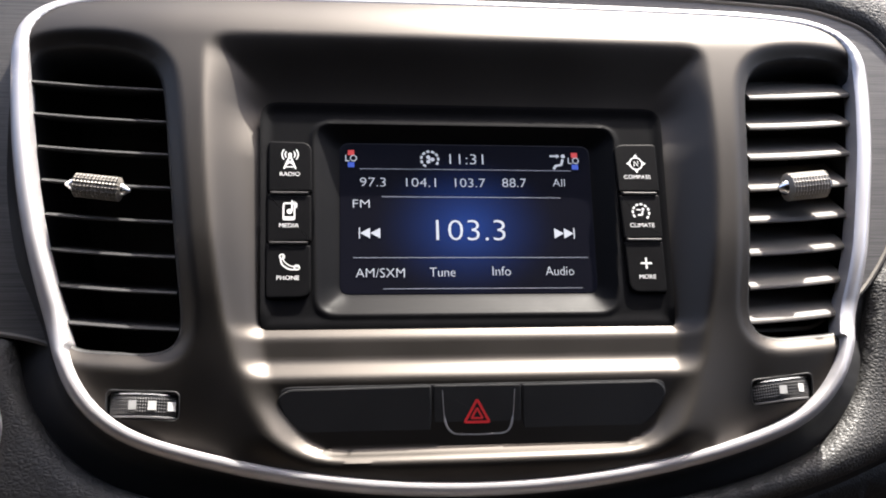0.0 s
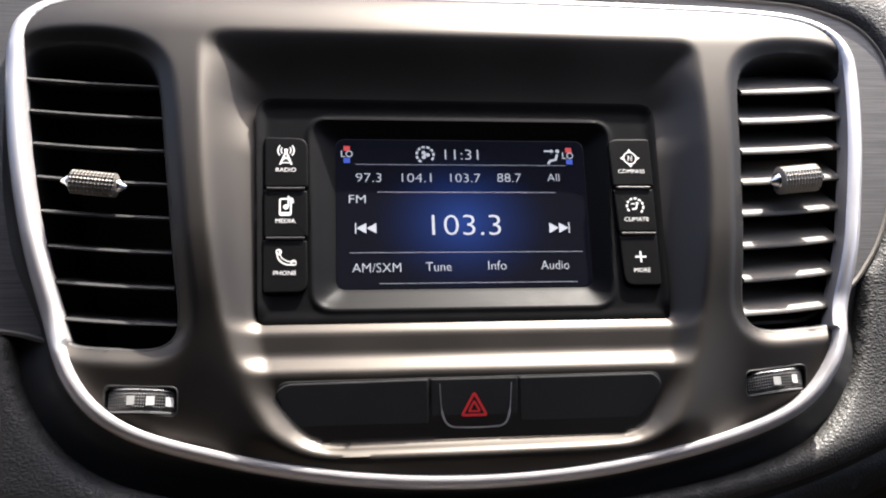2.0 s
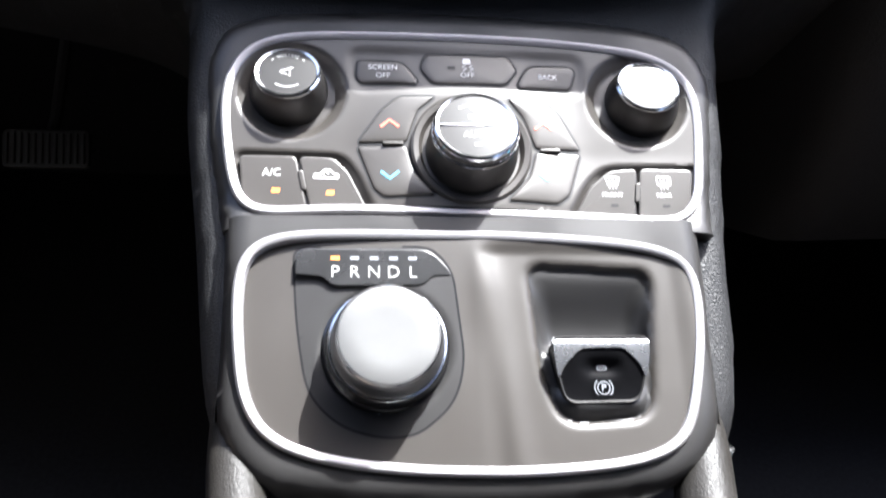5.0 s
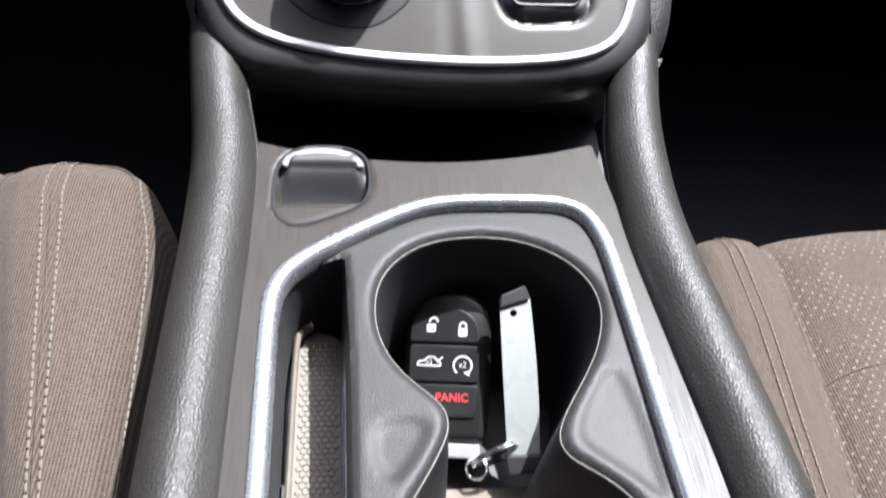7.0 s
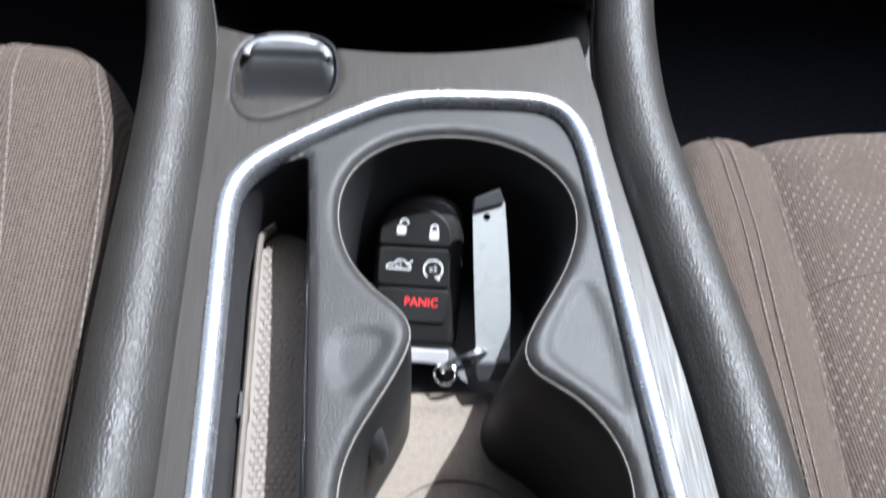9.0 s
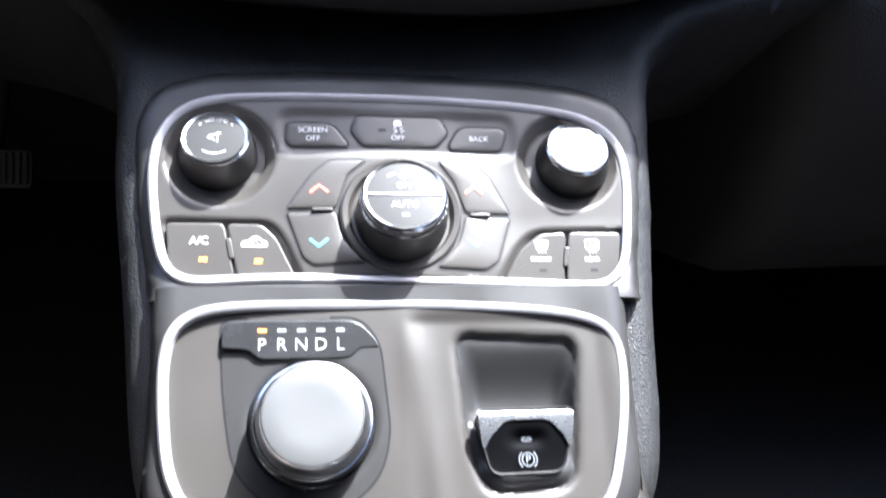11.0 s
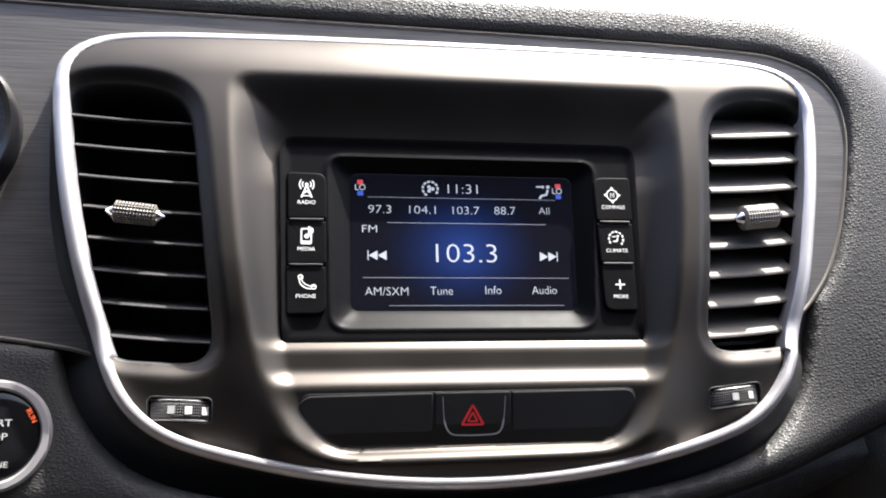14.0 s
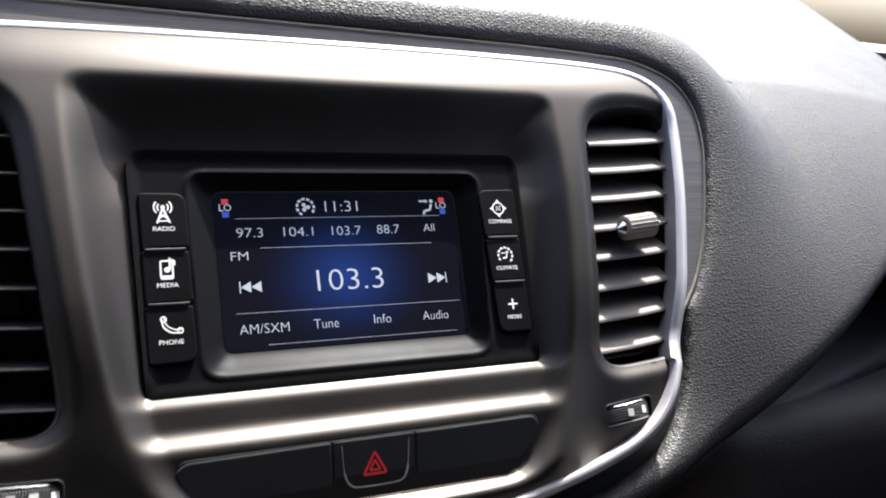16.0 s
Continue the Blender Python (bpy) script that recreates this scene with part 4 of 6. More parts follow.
def flat_button(name, outline, parent, lift_by=0.7, label="", where=None, mat=None):
    P = ccw(outline)
    P = np.vstack([P[i] + (P[(i + 1) % len(P)] - P[i]) * t for i in range(len(P)) for t in (0, 0.34, 0.67)])

    def at(o, up):
        Q = P + (np.mean(P, 0) - P) * o if o > 0.03 else shift(P, -o * 100)
        return lift(Q, panel_height(Q[:, 0], Q[:, 1]) + up)

    ob = part(name, Shape().loft([at(0, -1.0), at(0, lift_by * 0.35), at(0.0025, lift_by * 0.8), at(0.006, lift_by), at(0.15, lift_by + 0.1), at(0.5, lift_by + 0.2), at(0.9, lift_by + 0.2)], True, False, True), mat or M_PANEL, parent, label)
    part("joint", Shape().loft([at(-0.009, 0.16), at(0.001, 0.16)]), M_DARK, ob, "fine dark joint")
    return ob, lift_by + 0.5


def printed(shape, up):
    """Lays print onto the curved panel."""
    V = np.array(shape.v)
    V[:, 2] = panel_height(V[:, 0], V[:, 1]) + up
    shape.v = list(map(tuple, V))
    return shape


b, zt = flat_button("push_button", rounded([(-55.5, 37.5), (-33, 37.5), (-25.5, 26.5), (-26.5, 24.2), (-53.5, 24.5), (-56, 28)], [3, 5, 2, 1, 3, 2]), controls, label="graphite key lettered screen off")
part("lettering", printed(letters("SCREEN", 2.6, -42.6, 33.6, zt, span=14.2), zt), M_WHITE, b)
part("lettering", printed(letters("OFF", 2.6, -42.6, 29.0, zt, span=7.0), zt), M_WHITE, b)
b, zt = flat_button("push_button", rounded([(-21.5, 42), (20.5, 41.7), (24.8, 33.5), (18, 24.5), (-18.5, 24.6), (-24.5, 33.6)], 3), controls, label="graphite key with a skidding car symbol")
part("lettering", printed(letters("OFF", 2.6, -0.8, 29.5, zt, span=7.0), zt), M_WHITE, b)
s = Shape().patch(rounded([(-3.2, 36.2), (1.4, 36.2), (0.8, 39.4), (-2.6, 39.4)], 0.6, 2), zt)
for o in (-2.6, 0.8):
    s.stroke([(o + 1.2, 35.6), (o - 0.6, 34.4), (o + 1.6, 33.4), (o - 0.4, 32.0)], 0.6, zt)
part("symbol", printed(s, zt), M_WHITE, b)
part("lamp", printed(Shape().patch([(-10.5, 33.0), (-6.8, 33.0), (-6.8, 34.6), (-10.5, 34.6)], zt), zt), M_DARK, b)
b, zt = flat_button("push_button", rounded([(30, 37), (52, 37), (54.3, 34), (51, 23.3), (25.3, 23.3), (24.3, 26)], [5, 3, 2, 3, 1, 2]), controls, label="graphite key lettered back")
part("lettering", printed(letters("BACK", 2.6, 40.0, 30.2, zt, span=9.6), zt), M_WHITE, b)

# rocker leaves round the fan knob
LEAF = [("up_l", [(-55, -8.3), (-43, 10), (-35, 16.8), (-17, 17), (-26, 9), (-31.5, -8.3)]), ("down_l", [(-55, -10.2), (-31.5, -10.2), (-28, -24), (-18, -36), (-42, -37), (-47, -33)]),
        ("up_r", [(53.5, -10.5), (31, -10.5), (26, 6), (18.5, 16.8), (36, 16.2), (44, 9)]), ("down_r", [(53.5, -12.5), (46, -35), (40, -39.5), (16, -38.5), (27, -26), (31, -12.5)])]
for nm, pts in LEAF:
    b, zt = flat_button("temperature_rocker", rounded(pts, 2.2), controls, 0.8, "graphite rocker with a red chevron" if nm[0] == "u" else "graphite rocker with a blue chevron", where=(-45 if nm[-1] == "l" else 43, 0 if nm[0] == "u" else -25), mat=M_PANEL)
    cx = -39.5 if nm[-1] == "l" else 35.5
    if nm[0] == "u":
        part("chevron", printed(Shape().stroke([(cx - 4.4, -0.2), (cx, 3.4), (cx + 4.4, -0.2)], 1.3, zt), zt), M_HEAT, b)
    else:
        part("chevron", printed(Shape().stroke([(cx - 4.2, -24.0), (cx, -27.6), (cx + 4.2, -24.0)], 1.3, zt), zt), M_COLD, b)
for x0, x1, y in ((-43, -33, -9.2), (33, 43, -11.5)):
    zz = panel_z((x0 + x1) / 2, y)
    part("ridge", Shape().slab(rounded([(x0, y - 0.8), (x1, y - 0.8), (x1, y + 0.8), (x0, y + 0.8)], 0.7, 2), zz, zz + 2.0, 0.4), M_PANEL, controls)

# lower corner keys
for name, pts, words in (("l", [(-110, -15.3), (-83.5, -15.5), (-77.6, -42.2), (-103, -41.5), (-107.5, -36)], "A/C"), ("l2", [(-82.4, -15.5), (-66, -16), (-59, -23), (-49.5, -42.5), (-76.5, -42.3)], "recirculate"),
                         ("r2", [(81, -19.3), (67, -20.5), (57, -29), (48, -44.5), (78, -45.3)], "FRONT"), ("r", [(82.2, -19.3), (109, -19.5), (106, -38), (102, -45.5), (79.2, -45.4)], "REAR")):
    pts = np.array(pts, float)
    zz = panel_z(*pts.mean(0))
    b = part("push_button", Shape().slab(rounded(pts, 3), zz - 3, zz + 2.6, 0.8), M_PANEL, controls, "graphite key with white print")
    zt = zz + 2.75
    c = pts.mean(0)
    if words == "A/C":
        part("lettering", letters("A/C", 3.6, -94.5, -24.3, zt), M_WHITE, b)
        part("lamp", Shape().patch([(-94.2, -34.4), (-90.6, -34.4), (-90.2, -32.2), (-93.8, -32.2)], zt), M_AMBER, b, "lit amber lamp")
    elif words == "recirculate":
        s = Shape().stroke(open_spline([(-75, -26.5), (-74.5, -25), (-72, -24.5), (-70, -22.6), (-67.5, -22.6), (-65.6, -24.4), (-63.8, -25), (-63.6, -26.6)], 4), 0.8, zt).stroke([(-75, -26.6), (-63.6, -26.6)], 0.8, zt)
        s.stroke(arc(-69.4, -24.6, 1.2, 0, 270, 8), 0.6, zt)
        part("symbol", s, M_WHITE, b)
        part("lamp", Shape().patch([(-69.2, -35.2), (-65.6, -35.2), (-65.2, -33.0), (-68.8, -33.0)], zt), M_AMBER, b, "lit amber lamp")
    else:
        cx = 68 if words == "FRONT" else 93.5
        s = Shape()
        if words == "FRONT":
            s.stroke([(cx - 3.4, -24.3), (cx - 2.4, -28), (cx + 2.4, -28), (cx + 3.4, -24.3), (cx, -23.6)], 0.6, zt, True)
        else:
            s.stroke(rounded([(cx - 3.4, -23.6), (cx + 3.4, -23.6), (cx + 3.2, -28), (cx - 3.2, -28)], 0.8, 2), 0.6, zt, True)
        for o in (-1.6, 0, 1.6):
            s.stroke([(cx + o, -25), (cx + o + 0.4, -27), (cx + o - 0.3, -28.8), (cx + o + 0.2, -30)], 0.5, zt)
        part("symbol", s, M_WHITE, b)
        part("lettering", letters(words, 2.2, cx - 0.5, -33.4, zt), M_WHITE, b)
        part("lamp", Shape().patch([(cx - 1.8, -39.6), (cx + 1.8, -39.6), (cx + 1.8, -38.2), (cx - 1.8, -38.2)], zt), M_DARK, b)
for x, y, a in ((-80.3, -28, 12), (80.0, -32, -8)):
    zz = panel_z(x, y)
    dx = math.tan(radians(a))
    part("ridge", Shape().slab(rounded([(x - 1.3 - 5 * dx, y + 5), (x + 1.3 - 5 * dx, y + 5), (x + 1.3 + 5 * dx, y - 5), (x - 1.3 + 5 * dx, y - 5)], 1.0, 2), zz, zz + 3.4, 0.5), M_PANEL, controls)


M_GRIP = material("dark_satin_grip", (0.045, 0.042, 0.04), 0.38, 0.6, 0.1, 60, rough_var=0.04)


def knob(name, label, c, base, top, height, z0):
    # the knobs stand a little steeper than the panel
    foot = Matrix.Translation((c[0] / 1000, c[1] / 1000, z0 / 1000))
    k = thing(name, PANEL @ foot @ Matrix.Rotation(radians(-12), 4, "X") @ foot.inverted(), label, "rotary knob", "knobs of the control panel")
    n = 72
    flute = Shape()
    a = np.linspace(0, 2 * np.pi, n, endpoint=False)
    prof = [(base + 0.6, z0 - 9), (base, z0 + 1.5), (base * 0.45 + top * 0.55 + 0.8, z0 + height * 0.62), (top + 1.6, z0 + height * 0.9), (top + 1.2, z0 + height - 0.6)]
    loops = []
    for i, (r, h) in enumerate(prof):
        rr = r + (0.22 * (np.arange(n) % 2) if 1 <= i <= 3 else 0)
        loops.append(np.column_stack([c[0] + rr * np.cos(a), c[1] + rr * np.sin(a), np.full(n, h)]))
    part("grip", flute.loft(loops), M_GRIP, k, "finely ribbed dark grip")
    zt = z0 + height
    part("rim", Shape().lathe([(top + 1.7, zt - 2.2), (top + 1.6, zt - 0.4), (top + 0.7, zt + 0.4), (top - 0.4, zt), (top - 0.6, zt - 0.8)], c, 64, False), M_BRIGHT, k, "bright chrome rim")
    part("lower_ring", Shape().lathe([(top + 2.6, zt - 6.2), (top + 2.7, zt - 5.0), (top + 2.1, zt - 4.2), (top + 1.2, zt - 4.0)], c, 64, False), M_BRIGHT, k, "thin chrome ring")
    face = part("cap", Shape().lathe([(top - 0.2, zt - 1), (top - 0.6, zt - 0.3), (top * 0.7, zt - 0.1), (top * 0.3, zt)], c, 64), M_KNOBCAP, k, "satin graphite cap")
    return k, face, zt + 0.12


VK = (-88.3, 22.2)
k, capf, zt = knob("volume_knob", "dark grey volume knob with a chrome rim", VK, 18.8, 14.3, 13.5, -5)
for i, ch in enumerate("VOLUME"):
    an = 90 + (2.5 - i) * 10.5
    part("lettering", letters(ch, 1.9, VK[0] + 10.4 * math.cos(radians(an)), VK[1] + 10.4 * math.sin(radians(an)), zt, turn=an - 90), M_PRINT, capf)
s = Shape().stroke(0.8 * np.array([(-3.5, -1.2), (-3.5, 1.5), (-1.5, 1.5), (1.5, 3.9), (1.5, -3.6), (-1.5, -1.2)]) + VK, 0.5, zt, True).stroke(0.85 * np.array([(-4.5, -0.5), (3.2, 3.1)]) + VK, 0.45, zt)
s.stroke(arc(*VK, 9.4, 235, 305, 14), 0.6, zt).stroke(arc(*VK, 10.6, 42, 50, 4), 0.5, zt).stroke(arc(*VK, 10.6, 130, 138, 4), 0.5, zt)
part("symbol", s, M_PRINT, capf)
k, capf, zt = knob("tuning_knob", "dark grey tuning knob with a chrome rim and sunlit cap", (89.0, 20.2), 18.8, 14.5, 13.0, -5)
s = Shape().stroke(arc(89.0, 20.2, 9.2, 235, 305, 12), 0.6, zt).patch(rounded([(85, 21.3), (93, 21.3), (93, 22.4), (85, 22.4)], 0.3, 1), zt)
part("symbol", s, M_WHITE, capf)
k, capf, zt = knob("fan_knob", "large dark grey fan knob with a chrome rim and split cap", (-0.2, -12.5), 22.0, 18.2, 20.0, 2.0)
part("collar", Shape().lathe([(29.6, 1), (29.2, 4.4), (28.0, 5.2), (25.6, 4.8), (23.0, 1)], (-0.4, -11.5), 64, False), M_PANEL, controls, "graphite collar round the fan knob")
part("divider", Shape().slab(rounded([(-17.6, -13.0), (17.2, -13.0), (17.2, -12.1), (-17.6, -12.1)], 0.3, 1), zt - 0.6, zt + 0.3, 0.2), M_BRIGHT, capf, "chrome dividing line")
part("lettering", letters("OFF", 3.0, -0.2, -7.7, zt), M_PRINT, capf)
part("lettering", letters("AUTO", 3.2, -0.2, -18.1, zt), M_PRINT, capf)
s = Shape()
for i in range(4):
    s.patch(circle(-0.4 + 1.5 * math.cos(1.57 * i), -1.9 + 1.5 * math.sin(1.57 * i), 1.1, 8), zt)
s.stroke(arc(-0.4, -14, 13.6, 106, 124, 5), 1.0, zt).stroke(arc(-0.4, -14, 13.6, 56, 74, 5), 1.6, zt)
part("symbol", s, M_PRINT, capf)
part("lamp", Shape().patch([(-1.8, -24.4), (1.4, -24.4), (1.4, -23.0), (-1.8, -23.0)], zt), M_GREYPRINT, capf)

# ---- shifter panel ----
RING_G = spline([(-100.5, 10), (-100.5, 26), (-98, 37), (-92, 43.5), (-80, 47.5), (-56, 49), (-16, 49), (25, 48.5), (67, 46), (88, 43), (101, 38.5), (107, 31), (108.5, 17), (106.5, -4), (101.5, -26), (96, -42), (87, -51), (70, -56.5), (47, -59), (21, -60), (-5, -59.5), (-30, -58), (-55, -54.5), (-72, -50), (-83, -44.5), (-91, -36), (-96.5, -23), (-99, -6)], 4)
HOUSE_G = rounded([(-108, 57), (-106, 10), (-106.5, -34), (-97, -55), (-84, -65), (-42, -71), (5, -73), (47, -72), (84, -67), (103, -57), (113, -38), (114.5, 10), (116, 57)], [1, 60, 18, 12, 18, 60, 60, 60, 18, 12, 18, 60, 1])
SHIFT_PLATE = rounded([(-76, 41.5), (-14, 41.5), (-5, 30), (-1, -12), (-6, -30), (-22, -43), (-36, -44), (-54, -39), (-68, -25), (-73.5, 5)], [6, 10, 10, 12, 12, 14, 14, 14, 14, 30])
BRAKE = rounded([(30, 33), (83, 30), (85.5, 24), (79, -36), (40, -38), (33, -14)], [7, 7, 5, 10, 10, 10])


def house_g(x, y):
    P = np.column_stack([x, y])
    s = np.where(y < 45, sd_poly(P, HOUSE_G), np.minimum(x + 107.5, 115.5 - x))
    return -4.5 - 10.0 * (1 - np.sqrt(np.clip(1 - (1 - np.clip(s / 12, 0, 1)) ** 2, 0, 1)))


def gear_height(x, y):
    P = np.column_stack([x, y])
    h = -3.0 - 2.4 * (np.clip(20 - x, 0, None) / 90) ** 2
    h = h - 3.0 * sstep(30, 23, np.hypot(x + 34.4, y + 5.8))
    s = -sd_poly(P, BRAKE)
    h = h - 3.0 * (1 - np.sqrt(np.clip(1 - (1 - np.clip(s / 5, 0, 1)) ** 2, 0, 1)))
    # soft crease running down beside the shifter
    h = h + 1.6 * np.exp(-((x - 9 + 0.12 * (y - 40)) / 7.0) ** 2) * sstep(53, 20, y) - 1.6 * sstep(4, 16, x) * sstep(45, 38, y) * sstep(104, 94, x)
    return h


shifter = thing("shifter_panel", GEAR, "graphite console panel holding the rotary shifter and parking brake switch", "console panel")
part("surround", Shape().grid(HOUSE_G, [shift(RING_G, -1.5)], 2.6, house_g, 16), M_HOUSE, shifter, "matt charcoal surround", smooth=55)
part("side_wall", Shape().loft([lift(open_spline([(-108, 57), (-106, 10), (-106.5, -34)], 6), -14.3), lift(open_spline([(-112, 57), (-110, 10), (-109, -34)], 6), -40), lift(open_spline([(-112, 57), (-110, 10), (-109, -34)], 6), -150)], False), M_HOUSE, shifter)
part("side_wall", Shape().loft([lift(open_spline([(116, 57), (114.5, 10), (113, -38)], 6), -14.3), lift(open_spline([(120, 57), (118.5, 10), (115, -38)], 6), -40), lift(open_spline([(120, 57), (118.5, 10), (115, -38)], 6), -150)], False), M_HOUSE, shifter)
part("chrome_frame", Shape().band(RING_G, [(0.6, -4), (0.5, 0.6), (-0.6, 1.8), (-2.2, 1.9), (-3.6, 0.9), (-4.2, -3)], -3.6), M_CHROME, shifter, "satin chrome frame")
part("face", Shape().grid(shift(RING_G, -3.6), [BRAKE], 1.3, gear_height), M_PANEL, shifter, "satin graphite panel face")


def gear_z(x, y):
    return float(gear_height(np.array([x], float), np.array([y], float))[0])



def pocket_height(x, y):
    s = np.clip(sd_poly(np.column_stack([x, y]), BRAKE) / 10.0, 0, 1)
    rim = gear_height(x, y) - 0.7 * sstep(0.3, -1.5, sd_poly(np.column_stack([x, y]), BRAKE))
    floor_z = -7.5 - 10.0 * sstep(32, 2, y) + 11.0 * sstep(0, -10, y) + 4.5 * sstep(-21, -32, y)
    return rim + (floor_z - rim) * (1 - (1 - s) ** 2.2)


part("pocket", Shape().grid(shift(BRAKE, 2.0), [], 1.2, pocket_height), M_PLATE, shifter, "recess round the parking brake switch", smooth=80)
Q = ccw(SHIFT_PLATE)
part("plate_joint", Shape().loft([lift(shift(Q, 0.55), gear_height(*shift(Q, 0.55).T) + 0.08), lift(shift(Q, -0.55), gear_height(*shift(Q, -0.55).T) + 0.08)]), M_FELT, shifter, "thin dark joint round the shifter plate")
part("shift_plate", Shape().grid(shift(SHIFT_PLATE, -0.5), [], 1.3, lambda x, y: gear_height(x, y) + 0.25), M_PLATE, shifter, "satin black plate round the selector")
zg = gear_z(-9, 33) + 0.2
win = part("gear_display", Shape().slab(rounded([(-74.5, 40), (-15, 40), (-7, 31), (-5.5, 27.5), (-14, 27.5), (-18, 23), (-58, 22.5), (-63, 27), (-74.5, 28)], [5, 8, 3, 1, 2, 3, 3, 2, 1]), zg - 1, zg + 0.5, 0.3), M_COVER_GLOSS, shifter, "gloss black gear display")
for i, ch in enumerate("PRNDL"):
    x = -57.2 + 8.6 * i
    part("lettering", letters(ch, 5.6, x, 28.8, zg + 0.62), M_PRINT, win)
    part("lamp", Shape().patch([(x - 1.9, 34.7), (x + 1.9, 34.7), (x + 1.9, 36.3), (x - 1.9, 36.3)], zg + 0.62), M_AMBER if i == 0 else M_GREYPRINT, win, "lit amber lamp" if i == 0 else "unlit grey lamp")
rot = thing("rotary_shifter", GEAR, "rotary gear selector with a brushed aluminium top", "gear selector")
cg = (-34.4, -5.8)
n = 120
a = np.linspace(0, 2 * np.pi, n, endpoint=False)
loops = []
for i, (r, h) in enumerate([(29.0, -9), (28.4, -5), (26.8, -4.2), (26.2, -3.6), (26.0, -2.6), (25.8, -2.0), (25.0, 4.4), (24.5, 5.0)]):
    rr = r + (0.35 * (np.arange(n) % 2) if 5 <= i <= 6 else 0)
    loops.append(np.column_stack([cg[0] + rr * np.cos(a), cg[1] + rr * np.sin(a), np.full(n, h)]))
part("base", Shape().loft(loops[:5]), M_GLOSS, rot, "gloss black foot")
part("grip", Shape().loft(loops[4:]), M_RIB, rot, "finely ribbed dark grip")
part("ring", Shape().lathe([(24.5, 4.8), (25.1, 5.1), (25.2, 5.6), (24.7, 6.0), (24.0, 6.2)], cg, 72, False), M_BRIGHT, rot, "thin chrome ring")
part("barrel", Shape().lathe([(24.1, 6.0), (23.8, 7.6), (23.2, 11.5), (22.3, 15.4), (21.8, 16.7), (21.0, 17.3)], cg, 72, False), M_BARREL, rot, "satin chrome barrel")
part("cap_ring", Shape().lathe([(21.6, 16.6), (21.7, 17.5), (21.2, 18.0), (20.8, 17.6)], cg, 72, False), M_BRIGHT, rot, "thin bright ring round the cap")
part("cap", Shape().lathe([(20.9, 16.6), (20.8, 17.6), (20.4, 18.1), (19.8, 18.2), (12, 18.0), (4, 17.9)], cg, 72), M_CAP, rot, "brushed aluminium cap")
for x in (-3.5, 3.5):
    part("mark", Shape().lathe([(0.7, 0), (0.6, 0.3), (0.2, 0.4)], (cg[0] + x, cg[1] - 28.0), 10, z=-4.6), M_GREYPRINT, rot, "small pale dot")

# parking brake switch: a finger pull in the recess
brake = thing("parking_brake_switch", GEAR, "black parking brake pull switch with a chrome lip", "switch")
outl = rounded([(36.6, -3.2), (78.6, -2.7), (78.6, -9), (74, -29.5), (42, -30), (37.6, -14)], [3, 3, 3, 5, 5, 4])


def pull(x, y):
    return -2.5 + 5.5 * sstep(-31, -4, y) - 2.2 * np.exp(-(((x - 58) / 8) ** 4 + ((y + 15.5) / 3.6) ** 2))


g = Shape().grid(outl, [], 1.2, pull, 12)
bs = part("pull_switch", g, M_BUTTON, brake, "satin black pull")
P = ccw(outl)
lipz = pull(P[:, 0], P[:, 1])
part("side_lip", Shape().band(P, [(0.7, -2.5), (0.7, -0.2), (0.3, 0.4), (-0.3, 0.3), (-0.5, -0.2)], lipz), M_HOUSE, brake, "thin satin edge")
LIP = rounded([(36.4, -2.7), (78.8, -2.2), (78.9, -9), (77.6, -19), (76.6, -19), (74.6, -14.5), (67.5, -7.4), (48.5, -7.6), (41.6, -14.5), (39.2, -19), (38.2, -19), (36.6, -9)], [2, 2, 3, 0.4, 0.4, 2, 3, 3, 2, 0.4, 0.4, 3])
part("lip", Shape().grid(LIP, [], 0.8, lambda x, y: pull(x, y) + 0.7 - 1.6 * sstep(-5.6, -1.8, y), 1.0), M_POLISH, brake, "bright chrome lip")
zz = float(pull(np.array([58.0]), np.array([-21.0]))[0]) + 0.5
s = Shape().stroke(circle(58, -24.3, 2.7, 24), 0.4, zz, True).stroke(arc(58, -24.3, 4.0, -50, 50, 9), 0.4, zz).stroke(arc(58, -24.3, 4.0, 130, 230, 9), 0.4, zz)
part("symbol", s, M_GREYPRINT, bs)
part("lettering", letters("P", 3.0, 58, -24.3, zz), M_GREYPRINT, bs)
part("lamp", Shape().stroke(rounded([(56, -16.2), (60, -16.2), (60, -14.8), (56, -14.8)], 0.3, 1), 0.3, float(pull(np.array([58.0]), np.array([-15.5]))[0]) + 0.4, True), M_GREYPRINT, bs)

# ---- centre console with tray, cup holder and rails ----
PLATE = rounded([(-78, 107), (-54, 99.5), (-16, 94), (20, 94.5), (56, 101), (78, 108), (82, 62), (87, 2), (91, -50), (96, -165), (-80, -165), (-78, 0)], [1, 20, 30, 30, 20, 1, 40, 40, 40, 1, 1, 60])
RING_K = spline([(-66, -60), (-66, -108), (-64, -119), (-58, -128), (-48, -134), (-30, -137), (20, -138), (58, -135), (70, -131), (78, -124), (82, -112), (81, -90), (79.5, -60), (78, -25), (76.5, 10), (75, 40), (73, 55), (68, 66.5), (59, 71.5), (44, 72.5), (11, 72), (-5, 69), (-18, 62.5), (-34, 53), (-54, 39), (-62, 31), (-65.5, 22), (-66.5, 5)], 4)
SCOOP = spline([(-66.5, 66), (-67, 80), (-65.5, 93), (-60, 101), (-50, 104), (-38, 103.5), (-29, 99.5), (-26, 90), (-26, 76), (-30, 67), (-45, 59), (-55, 55.2), (-62, 57)], 4)
console = thing("center_console", TRAY, "centre console with brushed grey trim between the seats", "console", kind="structure")


